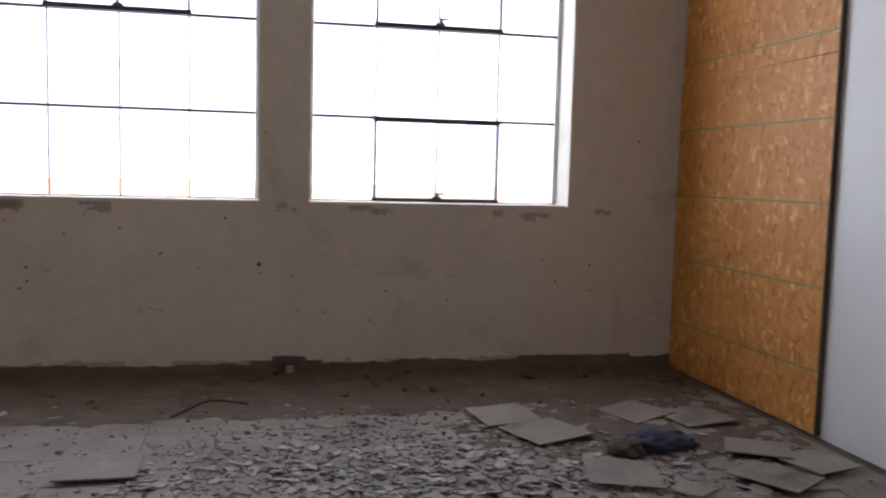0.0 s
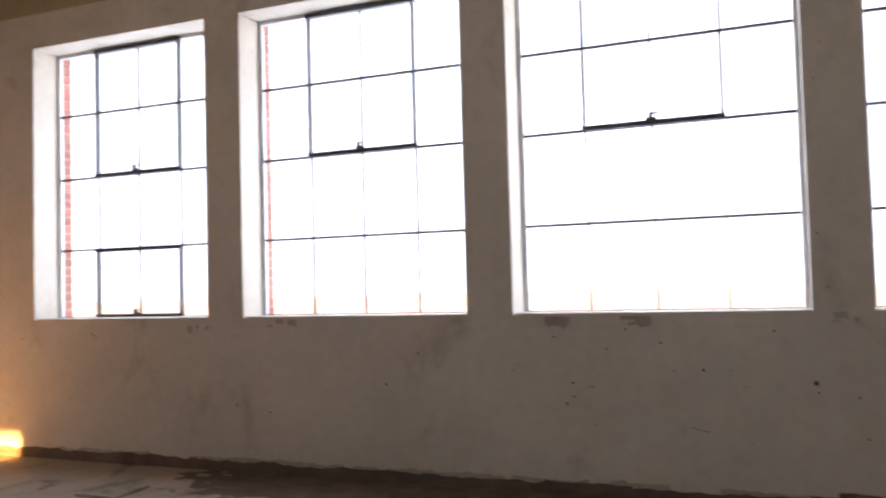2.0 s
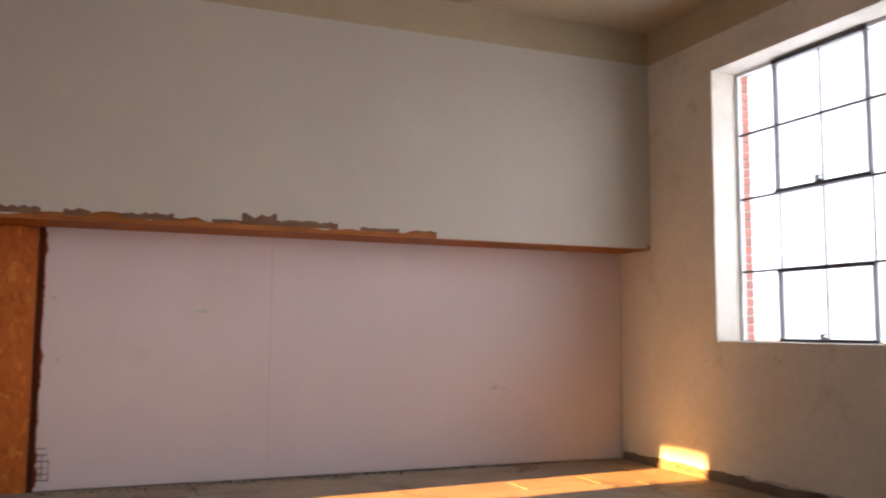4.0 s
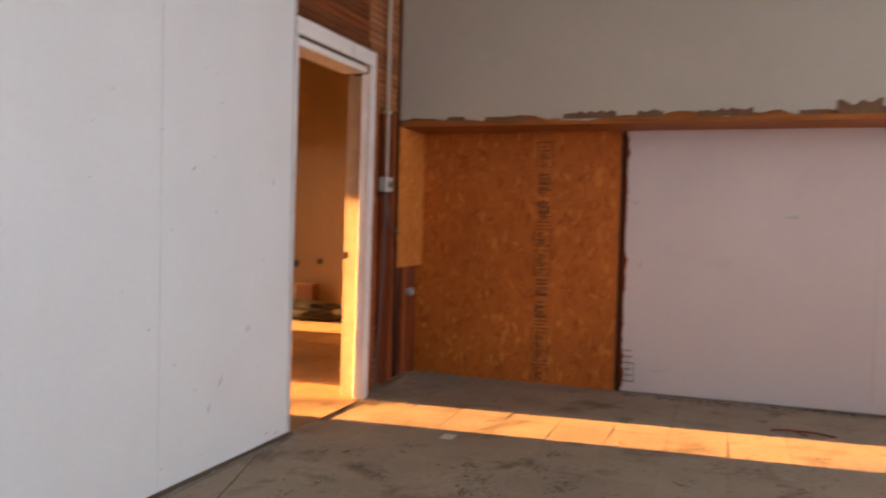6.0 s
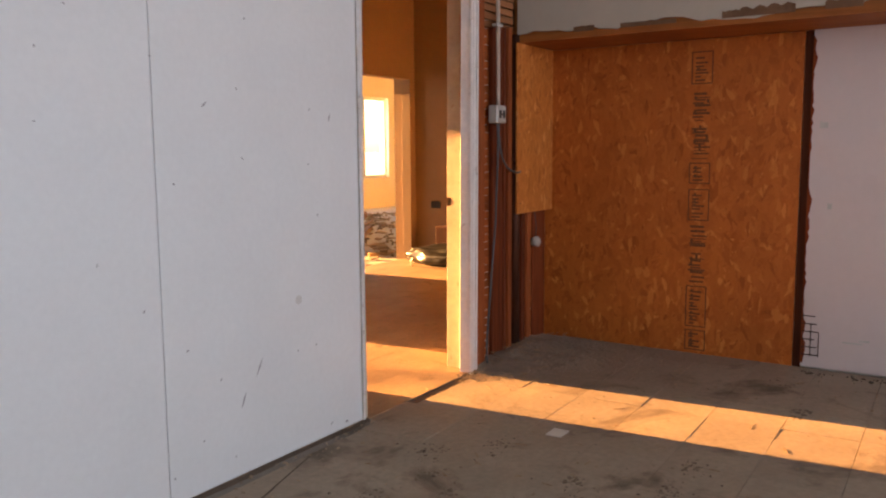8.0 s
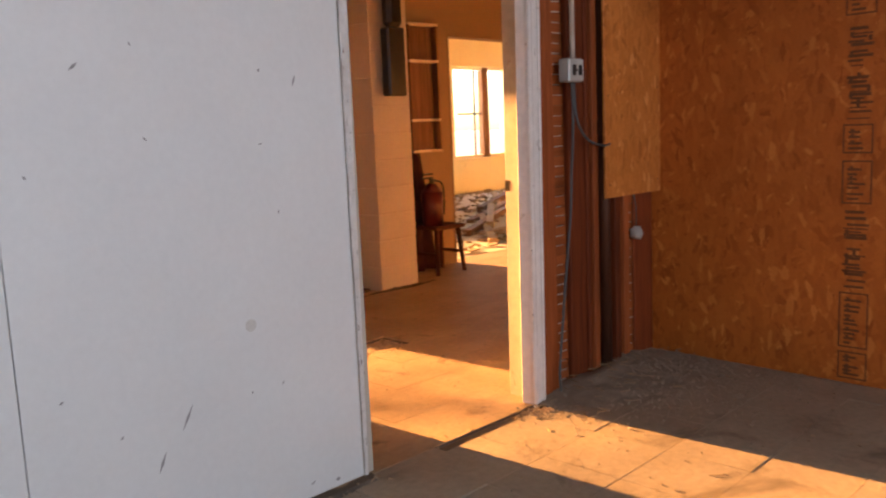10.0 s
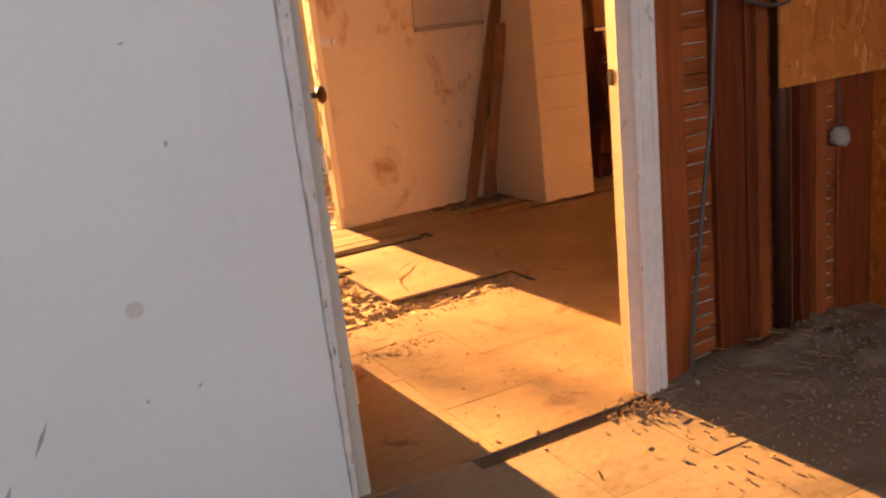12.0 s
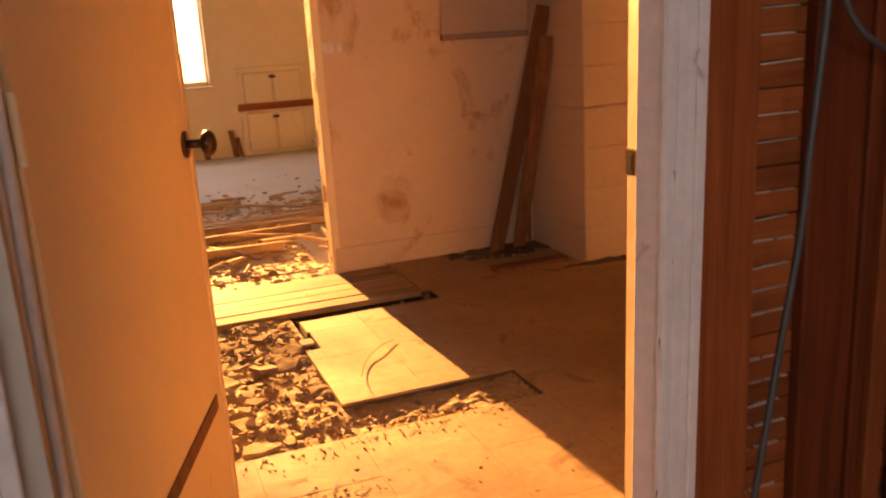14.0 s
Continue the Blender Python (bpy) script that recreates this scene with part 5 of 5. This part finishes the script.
lifted = thing("loose_tile", "grey floor tile lifted along one edge", "floor tile", "loose tiles", "", (6.235, 4.50, 0.004))
part("slab", boxes((-0.152, 0.152, -0.152, 0.152, 0.0, 0.006), m=pose(0, 0, 0.009, -1.0, 0.4, 1), bevel=0.001), TILE_GREY, lifted)
for k in range(16):
    x, y = r4.uniform(7.9, 9.25), r4.uniform(3.5, 4.95)
    e = thing("tile_fragment", "broken piece of grey floor tile in the rubble", "floor tile", "tile fragments", "", (x, y, 0.002))
    bm = bmesh.new()
    chip(bm, 0, 0, 0, r4.uniform(0.05, 0.13), 0.005, 0.05, r4, 1.2)
    part("slab", bm, TILE_GREY, e)
rag = thing("rag", "crumpled blue-black rag among the rubble", "rag", "", "", (8.63, 4.43, 0))
bm = bmesh.new()
for v in bmesh.ops.create_icosphere(bm, subdivisions=4, radius=1)["verts"]:
    q = 1 + 0.35 * noise.noise(v.co * 2.5) + 0.15 * noise.noise(v.co * 6)
    v.co = Vector((v.co.x * 0.15 * q, v.co.y * 0.10 * q, max(0.0, 0.03 + v.co.z * 0.05 * q)))
part("folds", bm, BLUE_CLOTH, rag, "", True)
lump = thing("dark_lump", "dark broken lump among the rubble", "lump", "", "", (8.43, 4.36, 0))
bm = bmesh.new()
for v in bmesh.ops.create_icosphere(bm, subdivisions=3, radius=1)["verts"]:
    q = 1 + 0.4 * noise.noise(v.co * 1.7)
    v.co = Vector((v.co.x * 0.08 * q, v.co.y * 0.07 * q, max(0.0, 0.035 + v.co.z * 0.05 * q)))
part("lump_body", bm, SUBFLOOR, lump, "", False)
blk = thing("white_block", "small white block at the foot of the wall", "block", "", "", (7.03, 5.93, 0))
part("block_body", boxes((-0.022, 0.022, -0.02, 0.02, 0.0, 0.075), bevel=0.008), CHIP, blk)
twig = thing("twig", "dark dry twig lying near the north wall", "twig", "", "", (6.5, 5.25, 0))
bm = bmesh.new()
tube(bm, [(-0.06, -0.06, 0.006), (0.0, 0.0, 0.02), (0.12, 0.06, 0.05), (0.3, 0.12, 0.012)], 0.007, 6)
tube(bm, [(0.0, 0.0, 0.02), (-0.03, 0.10, 0.06), (-0.02, 0.18, 0.09)], 0.005, 6)
tube(bm, [(0.12, 0.06, 0.05), (0.10, 0.16, 0.09), (0.16, 0.22, 0.10)], 0.004, 6)
part("branch", bm, SUBFLOOR, twig)
twig2 = thing("twig", "dry twig lying by the strip of sunlight", "twig", "", "", (0.82, 2.6, 0))
bm = bmesh.new()
tube(bm, [(-0.02, -0.16, 0.006), (0.02, -0.05, 0.02), (-0.01, 0.06, 0.012), (0.02, 0.17, 0.006)], 0.006, 6)
tube(bm, [(0.02, -0.05, 0.02), (0.08, 0.02, 0.012)], 0.004, 6)
part("branch", bm, STUD, twig2)
tagged(part("paper_scrap", boxes((1.66, 1.75, 0.77, 0.84, 0.001, 0.005), bevel=0.001), LEAF_PALE), "pale paper scrap on the tiles", "paper")

def clustered(cx, cy, n, spread, wide):
    """Spots gathered round n seats drawn at random."""
    q = random.Random(n)
    seats = [(cx + q.uniform(-wide[0], wide[0]), cy + q.uniform(-wide[1], wide[1]), q.uniform(0.4, 1.3)) for k in range(n)]

    def f(r):
        x, y, s = r.choice(seats)
        return x + r.gauss(0, spread * s), max(0.03, y + r.gauss(0, spread * s * 0.6))
    return f


scatter("dirt_smears", "dark trodden dirt smeared over the tiles", BROWN_DIRT, 1900, clustered(3.0, 1.15, 36, 0.06, (1.2, 0.95)), (0.002, 0.012), 0.0014, 0.02, 61)
scatter("dirt_smears", "dark trodden dirt smeared over the tiles", BROWN_DIRT, 800, clustered(1.6, 2.9, 30, 0.08, (1.3, 1.5)), (0.003, 0.016), 0.0012, 0.02, 62)
scatter("jamb_clumps", "reddish plaster clumps swept against the jamb", RUBBLE, 110, blob(1.11, 0.075, 0.06, 0.04, 0.99, 1.42, -0.02, 0.22), (0.003, 0.010), 0.0035, 0.15, 63)
tagged(part("sill_dirt", boxes((1.07, 1.655, 0.0095, 0.0675, -0.03, -0.009), bevel=0.002), BROWN_DIRT), "trodden dirt filling the gap at the sill", "dirt", "", "stuff")
tagged(part("sill_dust", boxes((1.658, 1.969, 0.0088, 0.0675, -0.03, -0.0008)), TILE), "dusty tile strip by the sill", "floor tile", "", "stuff")
scatter("gap_dirt", "crumbs in the gap at the door sill", RUBBLE, 40, lambda r: (r.uniform(1.08, 1.95), r.uniform(0.012, 0.064)), (0.002, 0.006), 0.002, 0.1, 64, lambda x, y: -0.009)
mound("hall_foot_dirt", "dark dirt gathered at the foot of the hall wall", DARK_DIRT, -0.02, -2.86, 0.24, 0.12, 0.022, -0.252, 0.40, -2.942, -2.58, 0.0, 40, 15)
mound("pier_foot_dirt", "dark dirt gathered at the foot of the pier", DARK_DIRT, -0.42, -2.40, 0.32, 0.05, 0.018, -0.80, -0.02, -2.398, -2.20, 0.0, 40, 16)
scatter("hall_foot_crumbs", "plaster crumbs at the foot of the hall wall", RUBBLE, 160, blob(0.0, -2.75, 0.28, 0.14, -0.25, 0.8, -2.93, -2.3), (0.003, 0.013), 0.004, 0.25, 65)

# rubble of the torn-up hall floor
scatter("hall_rubble", "broken mortar and plaster filling the torn floor", RUBBLE, 2400, lambda r: (r.uniform(1.24, 2.3), r.uniform(-2.40, -1.18)), (0.003, 0.020), 0.006, 0.25, 21, lambda x, y: -0.020 + 0.010 * noise.noise((x * 9 + 8, y * 9, 0)))
scatter("hall_rubble_slabs", "flat broken slabs lying on the hall rubble", RUBBLE, 85, lambda r: (r.uniform(1.28, 2.2), -1.24 - 1.1 * r.random() ** 1.5), (0.018, 0.075), 0.009, 0.08, 22, lambda x, y: -0.022)
mound("hall_grit", "gritty broken mortar bed of the torn floor", RUBBLE, 1.8, -1.8, 4.0, 4.0, 0.018, 1.22, 2.34, -2.41, -1.17, -0.026, 90, 8)
mound("slot_grit", "gritty mortar bed in the open floor slot", RUBBLE, 1.0, -1.28, 4.0, 4.0, 0.012, 0.645, 1.26, -1.395, -1.17, -0.026, 50, 9)
scatter("slot_rubble", "grit and crumbs in the open floor slot", RUBBLE, 420, lambda r: (0.645 + 0.65 * r.random() ** 1.4, r.uniform(-1.37, -1.18)), (0.003, 0.014), 0.005, 0.2, 23, lambda x, y: -0.024)
scatter("slot_edge_rubble", "crumbs along the edge of the floor slot", RUBBLE, 150, lambda r: (r.uniform(0.68, 1.9), -1.155 + abs(r.gauss(0, 0.045))), (0.002, 0.007), 0.002, 0.1, 24)
scatter("slot_far_rubble", "grit in the far floor slot", RUBBLE, 140, lambda r: (r.uniform(0.57, 1.3), r.uniform(-2.40, -2.28)), (0.004, 0.018), 0.008, 0.4, 25, lambda x, y: -0.046)
scatter("hall_crumbs", "crumbs strewn on the sunlit hall floor", RUBBLE, 190, lambda r: (r.gauss(1.3, 0.3), r.uniform(-1.1, 0.0)), (0.002, 0.008), 0.0012, 0.08, 26)
scatter("hall_clump", "crumbled mortar clump on the sunlit hall floor", RUBBLE, 110, blob(1.47, -0.84, 0.085, 0.04, 1.2, 1.7, -1.1, -0.6), (0.002, 0.007), 0.002, 0.12, 66)
splinters("hall_splinters", "splinters on the hall floor", SPLINTER, 22, rect(0.3, 1.9, -2.9, 0.0), (0.008, 0.05), (0.001, 0.0025), 27)
scatter("far_rubble", "broken plaster and boards in the far opening", RUBBLE, 900, lambda r: (r.uniform(0.88, 2.4), r.uniform(-4.3, -2.98)), (0.005, 0.035), 0.006, 0.15, 28, lambda x, y: -0.012 if y < -3.1 else 0.0)
scatter("far_chips", "plaster chips on the pale far floor", RUBBLE, 420, lambda r: (r.uniform(-0.5, 2.4), -4.5 - abs(r.gauss(0, 0.7))), (0.006, 0.045), 0.007, 0.15, 29, lambda x, y: -0.02)
splinters("far_splinters", "broken lath strewn in the far room", BOARD, 160, rect(0.2, 2.4, -5.4, -3.1), (0.08, 0.45), (0.008, 0.025), 30, lambda x, y: -0.012)
scatter("west_rubble", "deep rubble in the far room", RUBBLE, 1300, lambda r: (r.uniform(-8.0, -1.6), r.uniform(-8.0, -3.2)), (0.02, 0.11), 0.016, 0.15, 31, lambda x, y: -0.02 + 0.03 * abs(noise.noise((x, y, 0))))
tagged(part("curled_wire", (lambda b: (tube(b, [(0.92, -1.86, 0.006), (1.0, -1.80, 0.012), (1.08, -1.70, 0.008), (1.13, -1.58, 0.01), (1.15, -1.52, 0.03)], 0.0014, 6), b)[1])(bmesh.new()), CABLE), "thin curled wire on the hall floor", "wire")

# Unseen bare tree added outside the far window; its limbs shade the low sun
tree = thing("unseen_bare_tree", "unseen leafless tree added to shade the sunny far window", "tree", "", "", (3.5, -11.4, -0.6))
bm = bmesh.new()
tube(bm, [(0, 0, 0), (0.04, 0.02, 1.2), (-0.05, 0, 2.4), (0.05, 0.05, 3.8), (0.0, 0.1, 5.2)], 0.07, 8)
part("trunk", bm, OLD_WOOD, tree)
for z0, dx, dz, rr in ((1.9, 1.9, 0.75, 0.019), (2.2, 2.1, 0.35, 0.014), (2.35, 1.7, 1.0, 0.018), (1.7, 2.0, 0.62, 0.012), (2.6, 1.9, 0.2, 0.015)):
    bm = bmesh.new()
    tube(bm, [(0, 0, z0), (-dx * 0.3, 0.05, z0 + dz * 0.45), (-dx * 0.6, -0.05, z0 + dz * 0.7), (-dx, 0.1, z0 + dz)], rr, 6)
    tube(bm, [(-dx * 0.5, 0, z0 + dz * 0.6), (-dx * 0.72, 0.08, z0 + dz * 0.6 + 0.18), (-dx * 0.95, 0.1, z0 + dz * 0.6 + 0.22)], rr * 0.6, 6)
    tube(bm, [(-dx * 0.35, 0, z0 + dz * 0.48), (-dx * 0.6, 0.1, z0 + dz * 0.3)], rr * 0.5, 6)
    part("limb", bm, OLD_WOOD, tree)

# ---- floor tiles ----
TS = 0.305
tile_me = bpy.data.meshes.new("floor_tile")
bm = boxes((-TS / 2 + 0.0006, TS / 2 - 0.0006, -TS / 2 + 0.0006, TS / 2 - 0.0006, -0.012, 0.0))
for v in bm.verts:
    if v.co.z > -0.001:
        v.co.x *= 0.998
        v.co.y *= 0.998
bm.to_mesh(tile_me)
bm.free()
tile_me.materials.append(TILE)
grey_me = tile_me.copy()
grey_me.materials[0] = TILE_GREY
room_floor = bpy.data.objects["floor"]
r5 = random.Random(9)
rest, warm = bmesh.new(), bmesh.new()
X0, Y0 = 6.053 - 20 * TS, 0.068
for i in range(31):
    for j in range(20):
        x0, y0 = X0 + i * TS, Y0 + j * TS
        x1, y1 = min(x0 + TS, EX - 0.001), min(y0 + TS, 6.126 - 0.0141 * (x0 + TS) - 0.002)
        x0 = max(x0, 0.002 + 0.0344 * (y0 + TS))
        if x1 - x0 < 0.03 or y1 - y0 < 0.03:
            continue
        whole = x1 - x0 > TS - 0.001 and y1 - y0 > TS - 0.001
        rubble_zone = 6.9 < x0 < 8.8 and 3.6 < y0 < 4.9
        if rubble_zone and r5.random() < 0.06:
            continue
        dz = r5.uniform(-0.0006, 0.0006) + (0.005 if r5.random() < 0.02 else 0)
        if whole and x0 < 5.8 and y0 < 4.6:
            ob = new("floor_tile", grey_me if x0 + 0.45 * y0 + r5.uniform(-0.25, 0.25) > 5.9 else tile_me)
            ob.parent = room_floor
            ob.matrix_basis = pose(x0 + TS / 2, y0 + TS / 2, dz, r5.gauss(0, 0.12), r5.gauss(0, 0.12), r5.gauss(0, 0.12))
        else:
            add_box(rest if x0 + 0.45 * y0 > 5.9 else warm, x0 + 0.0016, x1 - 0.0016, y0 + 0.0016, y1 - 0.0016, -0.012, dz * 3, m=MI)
for k in range(24):                         # narrow cut strips along the painted panels
    add_box(rest, 1.97 + 0.305 * k, min(1.97 + 0.305 * (k + 1) - 0.001, EX - 0.002), 0.026, 0.0665, -0.07, r5.uniform(-0.004, 0.0))
tagged(part("floor_tiles", warm, TILE, room_floor, "dusty tan floor tiles"), kind="stuff")
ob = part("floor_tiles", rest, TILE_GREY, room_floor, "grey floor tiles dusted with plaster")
tagged(ob, kind="stuff")

# hall floor: thicker layers with slots torn out
holes = [(0.64, 2.35, -1.40, -1.165), (0.565, 2.35, -2.42, -2.275), (1.25, 2.35, -2.276, -1.399), (1.19, 1.30, -2.0, -1.93), (1.20, 1.26, -2.276, -2.06), (0.60, 2.4, -2.96, -2.419)]


def cut(r, h):
    x0, x1, y0, y1 = r
    a0, a1, b0, b1 = h
    if a0 >= x1 or a1 <= x0 or b0 >= y1 or b1 <= y0:
        return [r]
    out = []
    if a0 > x0:
        out.append((x0, a0, y0, y1))
    if a1 < x1:
        out.append((a1, x1, y0, y1))
    mx0, mx1 = max(x0, a0), min(x1, a1)
    if b0 > y0:
        out.append((mx0, mx1, y0, b0))
    if b1 < y1:
        out.append((mx0, mx1, b1, y1))
    return out


under = bmesh.new()
for i in range(25):
    for j in range(10):
        x0, y1 = -2.698 + i * TS, 0.005 - j * TS
        todo = [(x0, min(x0 + TS, 4.74), max(y1 - TS, -2.95), y1)]
        for h in holes:
            todo = [q for t in todo for q in cut(t, h)]
        for a0, a1, b0, b1 in todo:
            if a1 - a0 < 0.012 or b1 - b0 < 0.012:
                continue
            bm = boxes((a0 + 0.0004, a1 - 0.0004, b0 + 0.0004, b1 - 0.0004, -0.009, r5.uniform(-0.0004, 0.0004)))
            add_box(under, a0, a1, b0, b1, -0.046, -0.0094)
            part("floor_tile", bm, HALL_TILE, room_floor)
tagged(part("underlay", under, SUBFLOOR, room_floor, "dark underlay boards below the hall tiles"), kind="stuff")
for k in range(18):
    y1 = -2.42 - 0.099 * k
    if y1 < -4.2:
        break
    bm = boxes((0.602 if y1 > -2.9 else 0.90, 2.398, y1 - 0.096, y1, -0.03, r5.uniform(-0.004, 0.002) - (0.012 if y1 < -2.9 else 0)), bevel=0.002)
    part("floorboard", bm, BOARD, room_floor)
